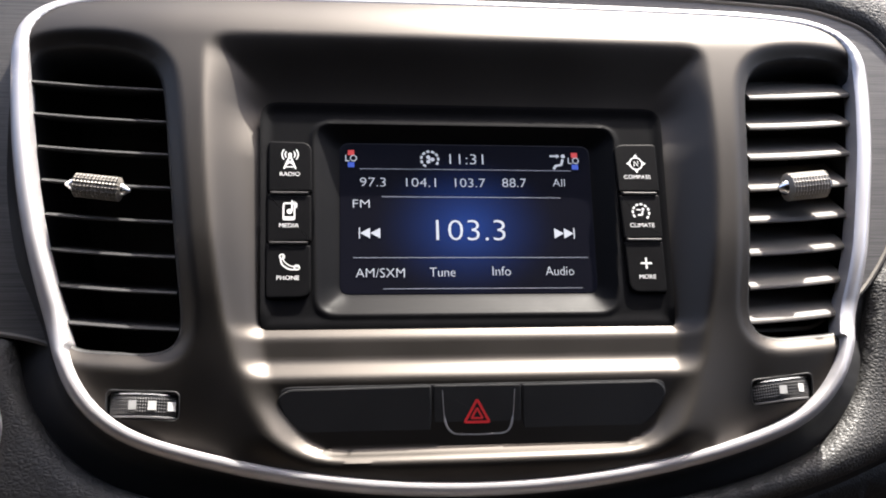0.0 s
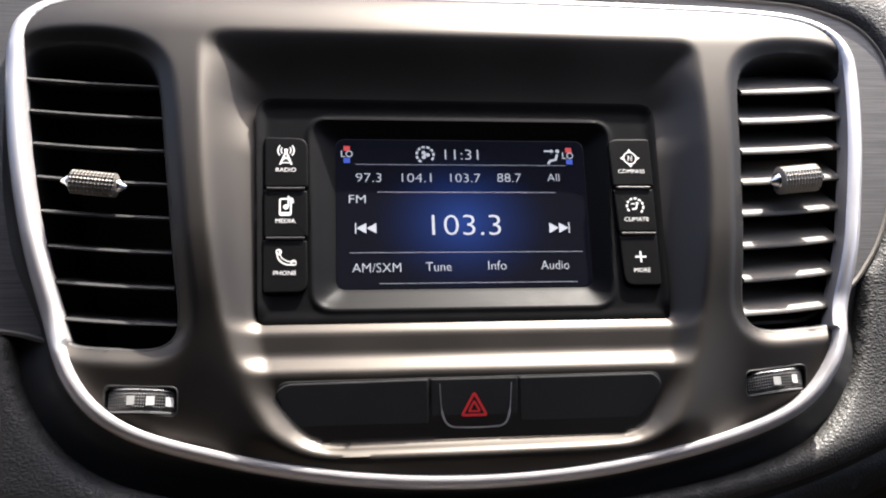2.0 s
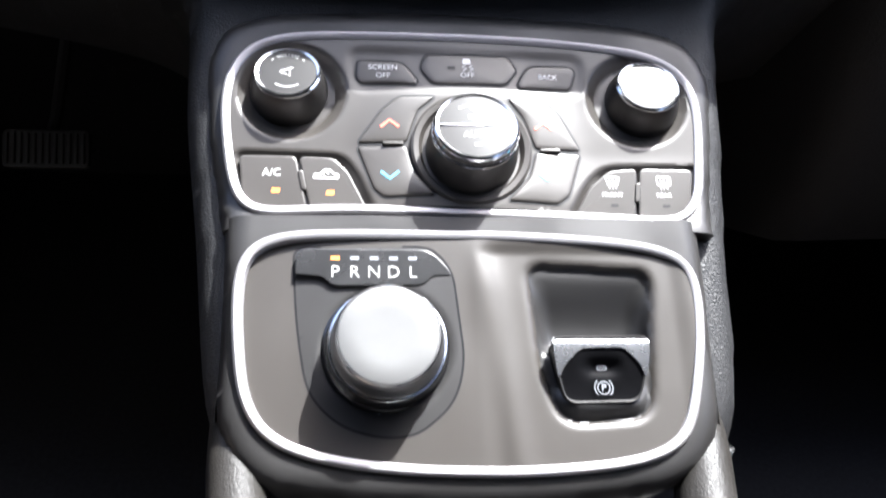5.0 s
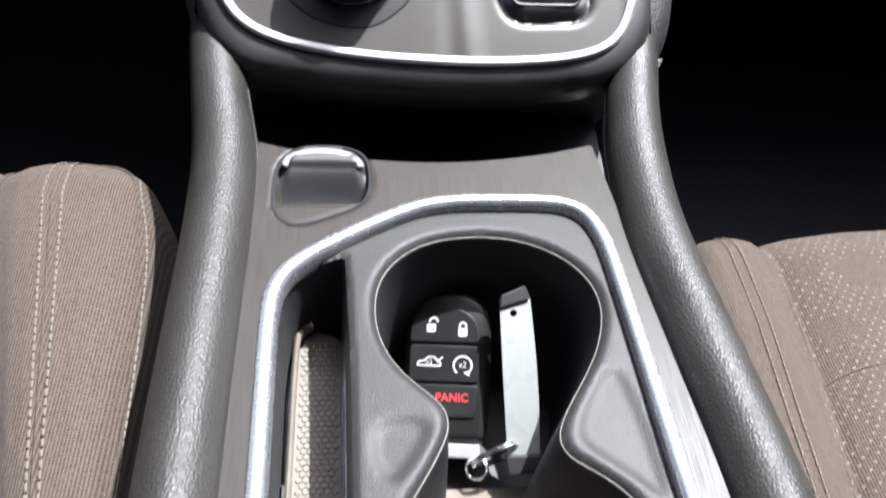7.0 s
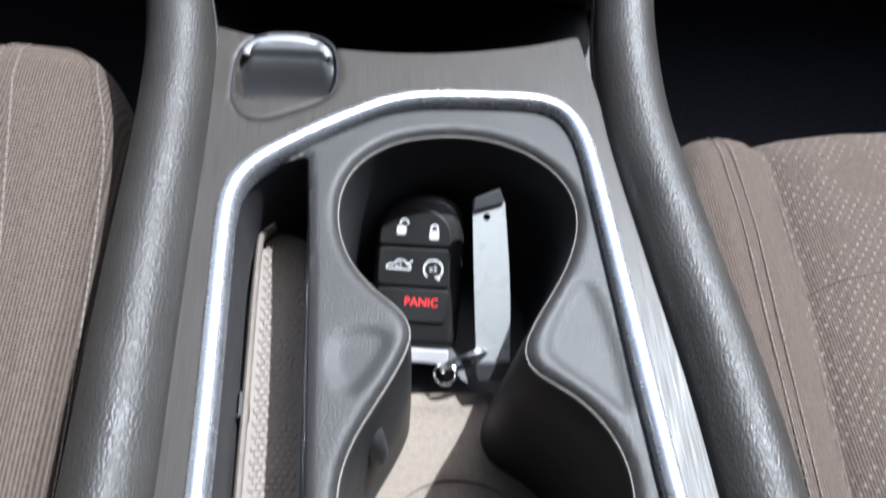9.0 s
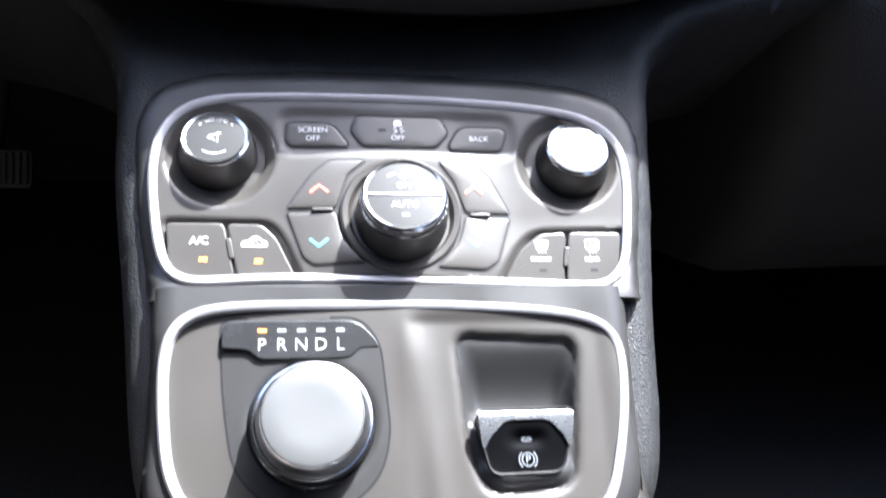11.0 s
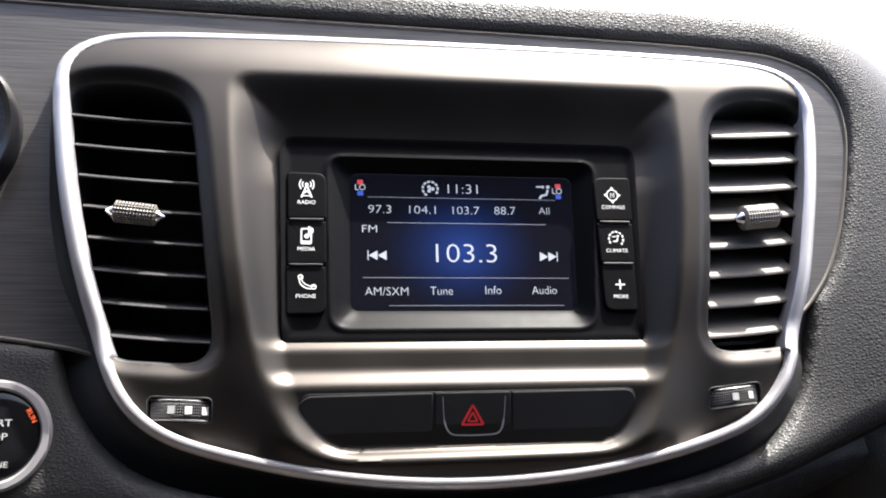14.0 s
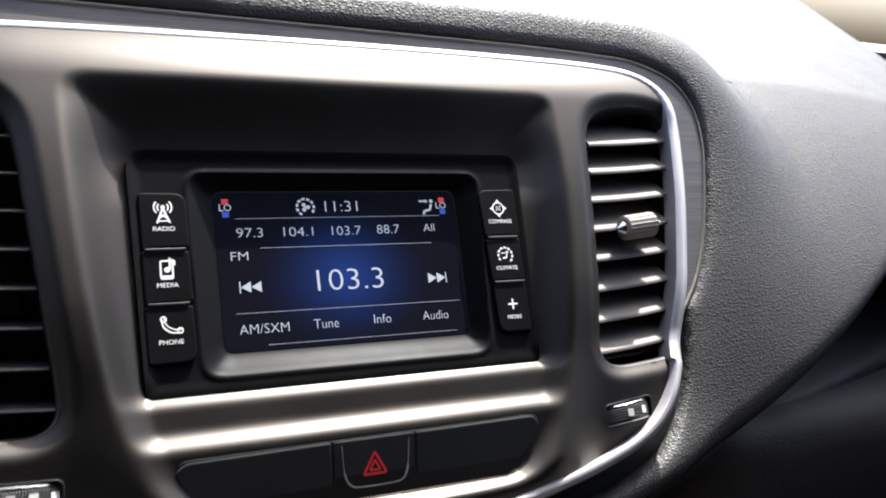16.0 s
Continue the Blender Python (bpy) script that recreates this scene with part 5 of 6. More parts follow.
def plate_height(x, y):
    P = np.column_stack([x, y])
    s = sd_poly(P, SCOOP)
    groove = -0.9 * np.exp(-(s / 0.55) ** 2)
    bowl = -11.0 * sstep(67, 73, y - 0.02 * (x + 46)) * sstep(0, 5, s)
    return groove + bowl


part("trim_plate", Shape().grid(PLATE, [shift(RING_K, -2.0)], 1.7, plate_height, 8), M_BRUSH_V, console, "brushed grey tray trim")
part("chrome_frame", Shape().band(RING_K, [(1.4, -2), (1.3, 0.8), (0.2, 2.0), (-1.8, 2.4), (-3.8, 1.6), (-5.0, -0.6), (-5.2, -7)], 0.0), M_POLISH, console, "satin chrome frame round the cup holders")
part("scoop_joint", Shape().loft([lift(shift(SCOOP, 0.6), 0.12), lift(shift(SCOOP, -0.6), 0.12)]), M_FELT, console, "fine dark joint round the outlet cover")
DOOR = rounded([(-64.8, 70), (-65.2, 82), (-63, 95), (-55, 101.5), (-38, 101.5), (-29.5, 97), (-27.5, 88), (-27.5, 70)], [2, 8, 9, 8, 8, 9, 8, 4])


def cover(x, y):
    """A finger pull: hollow front, rounded ridge and a flat tab behind it."""
    s = sd_poly(np.column_stack([x, y]), DOOR)
    y = y - 0.0035 * (x + 46.5) ** 2 * -1.0
    rise = -11.0 + 12.5 * sstep(72, 91, y) ** 1.2
    ridge = 2.6 * np.sqrt(np.clip(1 - ((y - 94.5) / 5.0) ** 2, 0, 1))
    back = -3.2 * sstep(96, 102, y)
    return (rise + ridge + back) - 3.0 * sstep(4.0, 0, s) * sstep(80, 90, y)


part("outlet_door", Shape().grid(DOOR, [], 0.9, cover, 4), M_COVER, console, "black outlet cover with a rounded pull ridge", smooth=70)
RIDGE = open_spline([(-63, 88.5), (-61, 92.5), (-56, 95), (-46.5, 95.8), (-37, 95), (-32, 92.5), (-29.6, 88.5)], 6)
part("outlet_ridge", Shape().tube(np.column_stack([RIDGE, 3.2 - 0.006 * (RIDGE[:, 0] + 46.5) ** 2]), [1.3 + 1.3 * math.sin(math.pi * i / 36) ** 0.6 for i in range(37)], 12, 0.75), M_RIDGE, console, "satin metal ridge of the outlet cover", smooth=80)
part("outlet_tab", Shape().slab(rounded([(-55, 103.5), (-56, 99.5), (-37, 99.5), (-38, 103.5)], 1), -3, 0.6, 0.5), M_HOUSE, console, "flat tab behind the cover")

CUP = spline([(-25, 14), (-23, 29), (-16, 41), (-3, 50.5), (15, 54.5), (33, 53.5), (48, 47.5), (59, 38), (65, 26), (65.5, 13), (61, -2), (54, -15), (45.5, -28), (40, -38), (39, -44), (42, -49.5), (49, -54), (57.5, -61), (64, -70), (68, -81), (68.5, -92), (66.5, -104), (62, -114), (54, -123), (42, -129.5), (22, -132.5), (2, -129.5), (-10, -123), (-18, -114), (-23, -103), (-24, -92), (-22.5, -81), (-18, -70), (-12, -60), (-6, -50), (-1, -40), (0.5, -33), (-2.5, -26), (-9, -20), (-17, -11), (-22.5, 0)], 4)
SLOT = rounded([(-62.2, 3), (-60.8, 24), (-52, 35.5), (-36.5, 42.5), (-34, -10), (-32.5, -130), (-46, -131), (-56, -123), (-61, -112)], [8, 8, 8, 2, 30, 3, 6, 6, 10])
POCK_L = spline([(-25, -36), (-26.5, -48), (-23, -57), (-19, -58), (-13, -51), (-6, -38), (-12, -33)], 4)
POCK_R = spline([(67, -16), (63, -13), (58, -17), (48, -34), (46, -44), (52, -50), (64, -60), (72, -66), (71, -40)], 4)


def insert_height(x, y):
    P = np.column_stack([x, y])
    h = -3.5 + 0 * x
    c = -sd_poly(P, CUP)
    h = h - 2.6 * (1 - np.sqrt(np.clip(1 - (1 - np.clip(c / 4.5, 0, 1)) ** 2, 0, 1)))
    sl = -sd_poly(P, SLOT)
    h = h - 1.5 * (1 - np.sqrt(np.clip(1 - (1 - np.clip(sl / 3, 0, 1)) ** 2, 0, 1)))
    return h - 1.2 * sstep(-2.5, 4, sd_poly(P, POCK_L)) - 1.2 * sstep(-2.5, 4, sd_poly(P, POCK_R))


holder = thing("cup_holder", TRAY, "stippled grey double cup holder with a side slot", "cup holder")
part("rim", Shape().grid(shift(RING_K, -4.5), [CUP, SLOT], 1.5, insert_height), M_STIPPLE, holder, "stippled grey plastic rim")
C = ccw(CUP)
zc = insert_height(C[:, 0], C[:, 1])
part("cup_edge", Shape().band(C, [(0.2, -0.3), (0.05, 0.15), (-0.3, 0.1), (-0.5, -1.2)], zc), M_KNURL, holder, "thin pale edge of the cups")
part("cup_wall", Shape().loft([lift(shift(C, -0.4), zc - 0.6), lift(shift(C, -2.0), -25), lift(shift(C, -4.5), -66), lift(shift(C, -6), -104)]), M_DARK, holder, "dark cup walls")


def floor_height(x, y):
    front = sstep(-23, -14, y)
    d = np.hypot(x - 22, y + 90)
    return -84 - 15 * front - 0.9 * sstep(31, 30, d) * (1 - front) + 1.5 * np.exp(-((y + 26) / 4.0) ** 2)


part("cup_floor", Shape().grid(shift(C, -4.0), [], 2.0, floor_height), M_FLOOR, holder, "dusty grey cup floor")
part("floor_ring", Shape().band(circle(22, -92, 33, 72), [(0.6, -0.6), (0.4, 0.5), (-0.4, 0.5), (-0.6, -0.6)], -84.0), M_FLOOR, holder, "raised ring on the cup floor")
part("cup_tab", Shape().tube(open_spline([(-15, -60, -22), (-13, -61, -32), (-11, -62, -44), (-10, -62.5, -56)], 4), [1.5, 3.2, 4.4, 5.0, 5.2, 5.2, 5.2, 5.2, 5.0, 4.6, 4.0, 3.0, 1.5], 12), M_BLACK, holder, "soft black grip tab on the cup wall")
SL = ccw(SLOT)
zs = insert_height(SL[:, 0], SL[:, 1])
part("slot_wall", Shape().loft([lift(SL, zs), lift(shift(SL, -1.2), -20), lift(shift(SL, -2.0), -52)]), M_BLACK, holder, "dark slot walls")
part("slot_floor", Shape().grid(shift(SL, -1.5), [], 4.0, lambda x, y: -49 + 0 * x), M_DARK, holder)

part("slot_tab", Shape().slab(rounded([(-60.5, -40), (-56, -41.5), (-56, -50), (-60.5, -51.5)], 1.5), -48, -37, 1.2), M_DARK, holder, "small black stop in the slot")
for x, z in ((-36.2, -30), (-37.0, -38)):
    part("slot_rib", Shape().tube(np.column_stack([np.full(9, x) + np.linspace(0, 2.0, 9), np.linspace(24, -124, 9), np.full(9, z)]), 1.1, 8), M_BLACK, holder, "dark rib along the slot wall")

# ridged mat in the slot with small honeycomb cells
mat = thing("slot_mat", TRAY, "grey rubber honeycomb mat lying in the console slot", "mat")
part("base", Shape().slab(rounded([(-57.5, 30), (-50, 36), (-37, 30), (-35.5, -120), (-50, -126), (-57.5, -118)], [7, 5, 4, 3, 6, 6]), -49, -45.5, 0.8), M_MAT, mat, "grey rubber mat")
part("edge_bead", Shape().tube(np.column_stack([open_spline([(-50.5, 33), (-54.5, 29), (-56.5, 20), (-57, -40), (-57.2, -110), (-55, -120), (-50, -124)], 6), np.full(37, -39.5)]), 1.4, 8, 2.4), M_MAT, mat, "raised bead")
cells = Shape()
hexa = circle(0, 0, 1.55, 6)
row = 0
y = 27.0
while y > -118:
    for k in range(6):
        x = -53.6 + 2.75 * k + (1.375 if row % 2 else 0)
        if x < -39:
            cells.loft([lift(hexa + (x, y), -45.5), lift(hexa * 0.75 + (x, y), -44.9)], True, False, True)
    y -= 2.4
    row += 1
tagged(part("relief", cells, M_MAT, mat, "honeycomb cells"), kind="stuff")


def rail(path, radii, name_label):
    r = thing("console_rail", Matrix.Identity(4), name_label, "padded rail", "rails of the console")
    c = open_spline(path, 8)
    part("pad", Shape().tube(c, radii, 28, 1.15), M_RAIL, r, "grained vinyl pad", smooth=80)
    inward = 1 if c[0][0] < -25 else -1
    part("foot_strip", Shape().tube([(x + inward * (q * 0.93), y, z - q * 0.1 + 2.2) for (x, y, z), q in zip(c, radii)], 1.6, 8), M_DARK, r, "dark strip along the foot of the pad")


def radii(n, r0, r1):
    return [r0 + (r1 - r0) * min(1, i / (n * 0.4)) for i in range(n)]


W = lambda pts: [(x - 25, y - 400, z + 360) for x, y, z in pts]
rail(W([(-100, 190, 18), (-98, 160, 12), (-93.5, 128, 4), (-89, 95, -2), (-88, 50, -4), (-89, -10, -4), (-89.5, -70, -4), (-90, -190, -4)]), radii(57, 11, 14.2), "padded grey vinyl rail along the console")
rail(W([(109, 190, 18), (106.5, 160, 12), (100.5, 128, 4), (97, 95, -2), (96, 50, -4), (101, -10, -4), (106, -70, -4), (110, -190, -4)]), radii(57, 11, 14.4), "padded grey vinyl rail along the console")
# console sides and the dark bin under the shifter
sides = Shape().loft([[(-97, 230, -8), (-97, -300, -14), (-101, -300, -330), (-112, 230, -330)], [(-101, 230, -10), (-101, -300, -16), (-104, -300, -330), (-115, 230, -330)]], True)
part("side", sides, M_BLACK, console)
sides = Shape().loft([[(107, 230, -8), (114, -300, -14), (116, -300, -330), (112, 230, -330)], [(110, 230, -10), (117, -300, -16), (119, -300, -330), (115, 230, -330)]], True)
part("side", sides, M_BLACK, console)
part("bin_floor", Shape().slab([(-100, 90), (105, 90), (112, 260), (-110, 260)], -70, -60, 0.5), M_HOUSE, console)
part("bin_back", Shape().add([(-110, 255, -70), (112, 255, -70), (112, 255, 30), (-110, 255, 30)], [(0, 1, 2, 3)]), M_HOUSE, console)
part("body", Shape().slab(rounded([(-95, 108), (108, 108), (112, -300), (-98, -300)], 4), -330, -92, 2), M_DARK, console)

V = [(x, y, z) for x in (-107, 112) for y, z in ((100, -340), (900, -340), (900, 130), (450, 60), (280, -20), (262, -78), (100, -78))]
F = [tuple(range(7)), tuple(range(13, 6, -1))] + [(i, i + 7, (i + 1) % 7 + 7, (i + 1) % 7) for i in range(7)]
part("tunnel", Shape().add(V, F), M_FELT, console, "dark tunnel under the controls", smooth=0)

# armrest lid at the rear of the console
arm = thing("armrest", TRAY, "padded dark grey console armrest", "armrest")
P = rounded([(-108, -150), (-40, -143.5), (40, -140), (118, -145), (122, -320), (-112, -320)], [24, 60, 60, 24, 4, 4])
part("pad", Shape().loft([lift(shift(P, -3), 2), lift(P, 14), lift(shift(P, 0.5), 26), lift(shift(P, -3), 36), lift(shift(P, -12), 41)], True, True, True), M_RAIL, arm, "padded vinyl lid", smooth=60)

# ---- key fob, tag and ring ----
M_FOB = material("black_fob_plastic", (0.009, 0.0088, 0.0085), 0.42, 0, 0.2, 60, 0.05, 2500, spec=0.3)
LIE = Matrix(((0.9785, 0.0522, -0.1997, -0.0173), (-0.1515, 0.8388, -0.5230, -0.3790), (0.1402, 0.5420, 0.8286, 0.3030), (0, 0, 0, 1))) @ Matrix.Scale(1.02, 4)
fob = thing("key_fob", LIE, "black car key fob with white symbols leaning in the cup holder", "key fob")
shell = rounded([(-17, 24), (-10, 34), (7, 35), (17.5, 29), (19.5, 10), (18, -30), (-17, -30), (-17.5, 10)], [8, 10, 12, 10, 20, 5, 5, 20])
part("shell", Shape().loft([lift(shift(shell, -3), -6), lift(shell, -3.5), lift(shift(shell, 0.4), -1.5), lift(shift(shell, -0.8), 0.8), lift(shift(shell, -3), 2)], True, True, True), M_FOB, fob, "black plastic shell", smooth=60)
for name, pts in (("key_pad", [(-15.5, 20), (-8, 28), (4, 28.5), (13.5, 22), (14.5, 12.2), (-15.5, 12.2)]), ("key_pad", [(-15.5, 11), (14.5, 11), (14.5, -4.6), (-15.5, -4.6)]), ("key_pad", [(-15.5, -5.8), (14.5, -5.8), (13.5, -19.5), (-14.5, -19.5)])):
    part(name, Shape().slab(rounded(pts, [4, 6, 6, 6, 1, 1] if len(pts) == 6 else 2), 1.5, 3.0, 0.5), M_FOB, fob)
zk = 3.1


def padlock(x, y, is_open):
    s = Shape().patch(rounded([(x - 2, y - 3), (x + 2, y - 3), (x + 2, y + 0.6), (x - 2, y + 0.6)], 0.8, 2), zk)
    if is_open:
        s.stroke(arc(x + 1.0, y + 1.6, 1.7, -10, 190, 9), 0.8, zk)
    else:
        s.stroke(np.vstack([[(x - 1.4, y + 0.4)], arc(x, y + 1.6, 1.4, 180, 0, 8), [(x + 1.4, y + 0.4)]]), 0.8, zk)
    return s


part("symbol", padlock(-6.5, 19.5, True), M_PRINT, fob, "white open padlock")
part("symbol", padlock(7.2, 18.0, False), M_PRINT, fob, "white padlock")
CAR = np.array((-6.9, 3.2))
s = Shape().stroke(CAR + 0.78 * (np.array(open_spline([(-13.5, 2.2), (-12.5, 4.0), (-9.5, 4.6), (-7.5, 6.4), (-4.2, 6.4), (-2.2, 4.4), (-0.6, 3.6), (-0.6, 1.8)], 4)) - CAR), 0.65, zk).stroke(CAR + 0.78 * (np.array([(-13.5, 2.0), (-0.6, 1.8)]) - CAR), 0.65, zk).stroke(CAR + 0.78 * (np.array([(-2.2, 4.6), (0.6, 6.6)]) - CAR), 0.6, zk)
part("symbol", s, M_PRINT, fob, "white car outline")
part("lettering", letters("x2", 2.0, -6.9, 3.6, zk), M_PRINT, fob)
s = Shape().stroke(arc(7.6, 2.6, 3.9, -60, 235, 22), 0.8, zk).patch([(10.6, -2.0), (7.9, -0.4), (10.6, 0.4)], zk)
part("symbol", s, M_PRINT, fob, "white circular arrow")
part("lettering", letters("x2", 2.3, 7.6, 2.8, zk), M_PRINT, fob)
part("lettering", letters("PANIC", 3.4, 3.4, -11.3, zk), M_RED, fob, "red word")
part("end_cap", Shape().slab(rounded([(-16, -30.5), (16, -30.5), (16, -36.5), (-16, -36.5)], 1.5), -4.5, 1.0, 0.8), M_CHROME, fob, "satin metal end of the fob")

M_TAG = material("clear_grey_vinyl", (0.22, 0.225, 0.22), 0.3, 0.0, 0.06, 60, 0.04, 700)
TAGM = Matrix.Translation((0.0130, -0.3913, 0.3123)) @ pose(0, 0, 0, 39, 0, 3) @ Matrix.Scale(0.955, 4)
tag = thing("key_tag", TAGM, "long grey vinyl key tag standing beside the fob", "key tag")
tp = rounded([(-7.5, 38), (4, 42), (6.5, 38), (8.0, 0), (7.5, -38), (-7, -38), (-8, 0)], [2, 2, 2, 30, 3, 3, 30])
hole = circle(-1.5, 31.0, 1.7, 16)
part("strip", Shape().grid(tp, [hole], 0.7, lambda x, y: 2.0 - 0.0016 * y * y + 0.02 * x, 1.1), M_TAG, tag, "grey vinyl strip")
part("sleeve", Shape().slab(rounded([(-8.3, -32), (8.2, -32), (8.0, -40), (-7.6, -40)], 1.5), -0.8, 3.2, 0.5), M_BLACK, tag, "dark end sleeve")
# black piece laid over the tip in place of the shadow there
part("corner", Shape().slab(rounded([(-7.6, 33.6), (6.2, 37.2), (4.2, 43), (-7.0, 39)], 0.8), -0.4, 1.6, 0.3), M_BLACK, tag, "dark piece standing in for shade on the tip")
RINGM = Matrix(((0.933, -0.119, 0.34, 0.0032), (0.30, -0.27, -0.915, -0.4120), (0.20, 0.955, -0.216, 0.2885), (0, 0, 0, 1)))
kr = thing("key_ring", RINGM, "thin steel split ring joining fob and tag", "key ring")
part("coil", Shape().ring(lift(circle(0, 0, 11.0, 48), 0), 0.7).ring(lift(circle(0.2, 0.2, 11.1, 48), 1.4), 0.7), M_BRIGHT, kr)
part("link", Shape().ring(np.array([(-9.5 + 4.6 * math.cos(b), -4.0, 4.6 * math.sin(b) + 2.0) for b in np.linspace(0, 6.28, 28, endpoint=False)]), 0.65), M_BRIGHT, kr)


# ---- seats ----
def fabric(name, dots):
    m = bpy.data.materials.new(name)
    m.use_nodes = True
    n, l = m.node_tree.nodes, m.node_tree.links
    b = n["Principled BSDF"]
    b.inputs["Roughness"].default_value = 0.9
    b.inputs["Sheen Weight"].default_value = 0.03
    b.inputs["Specular IOR Level"].default_value = 0.15
    tc = n.new("ShaderNodeTexCoord")
    no = n.new("ShaderNodeTexNoise")
    no.inputs["Scale"].default_value, no.inputs["Detail"].default_value = 600, 3
    no.inputs["Roughness"].default_value = 0.7
    wv = n.new("ShaderNodeTexWave")
    wv.inputs["Scale"].default_value, wv.inputs["Distortion"].default_value = 235, 1.0
    wv.inputs["Detail Scale"].default_value = 30
    wv.bands_direction = "X"
    wy = n.new("ShaderNodeTexWave")
    wy.inputs["Scale"].default_value, wy.inputs["Distortion"].default_value = 300, 2.5
    wy.inputs["Detail Scale"].default_value = 12
    wy.bands_direction = "Y"
    for t in (no, wv, wy):
        l.new(tc.outputs["Object"], t.inputs["Vector"])
    mx = n.new("ShaderNodeMix")
    mx.data_type = "RGBA"
    mx.inputs[6].default_value = (0.012, 0.0096, 0.0082, 1)
    mx.inputs[7].default_value = (0.086, 0.066, 0.052, 1)
    ad = n.new("ShaderNodeMath")
    ad.operation = "MULTIPLY_ADD"
    ad.inputs[1].default_value = 0.62
    weave = n.new("ShaderNodeMath")
    weave.operation = "MULTIPLY_ADD"
    weave.inputs[1].default_value = 0.55
    soft = n.new("ShaderNodeMath")
    soft.operation = "MULTIPLY"
    soft.inputs[1].default_value = 0.45
    l.new(wv.outputs["Fac"], soft.inputs[0])
    l.new(wy.outputs["Fac"], weave.inputs[0])
    l.new(soft.outputs[0], weave.inputs[2])
    l.new(weave.outputs[0], ad.inputs[0])
    hf = n.new("ShaderNodeMath")
    hf.operation = "MULTIPLY"
    hf.inputs[1].default_value = 0.50
    l.new(no.outputs["Fac"], hf.inputs[0])
    l.new(hf.outputs[0], ad.inputs[2])
    mr = n.new("ShaderNodeMapRange")
    mr.inputs[1].default_value, mr.inputs[2].default_value = 0.34, 0.78
    l.new(ad.outputs[0], mr.inputs[0])
    l.new(mr.outputs[0], mx.inputs[0])
    col = mx.outputs[2]
    if dots:
        mp = n.new("ShaderNodeMapping")
        mp.inputs["Rotation"].default_value = (0, 0, radians(38))
        mp.inputs["Scale"].default_value = (1, 1, 0)
        l.new(tc.outputs["Object"], mp.inputs["Vector"])
        vo = n.new("ShaderNodeTexVoronoi")
        vo.inputs["Scale"].default_value = 215
        vo.inputs["Randomness"].default_value = 0.12
        l.new(mp.outputs[0], vo.inputs["Vector"])
        lt = n.new("ShaderNodeMath")
        lt.operation = "LESS_THAN"
        lt.inputs[1].default_value = 0.155
        l.new(vo.outputs["Distance"], lt.inputs[0])
        n2 = n.new("ShaderNodeTexNoise")
        n2.inputs["Scale"].default_value = 45
        l.new(tc.outputs["Object"], n2.inputs["Vector"])
        g2 = n.new("ShaderNodeMath")
        g2.operation = "GREATER_THAN"
        g2.inputs[1].default_value = 0.40
        l.new(n2.outputs["Fac"], g2.inputs[0])
        ml = n.new("ShaderNodeMath")
        ml.operation = "MULTIPLY"
        l.new(lt.outputs[0], ml.inputs[0])
        l.new(g2.outputs[0], ml.inputs[1])
        m2 = n.new("ShaderNodeMix")
        m2.data_type = "RGBA"
        m2.inputs[7].default_value = (0.115, 0.10, 0.086, 1)
        l.new(ml.outputs[0], m2.inputs[0])
        l.new(col, m2.inputs[6])
        col = m2.outputs[2]
    l.new(col, b.inputs["Base Color"])
    bp = n.new("ShaderNodeBump")
    bp.inputs["Strength"].default_value, bp.inputs["Distance"].default_value = 0.6, 0.0006
    l.new(ad.outputs[0], bp.inputs["Height"])
    l.new(bp.outputs[0], b.inputs["Normal"])
    return m


M_CLOTH = fabric("ribbed_taupe_cloth", False)
M_DOTS = fabric("dotted_taupe_cloth", True)
M_THREAD = material("pale_seam_thread", (0.095, 0.08, 0.068), 0.8, 0, 0.2, 300)


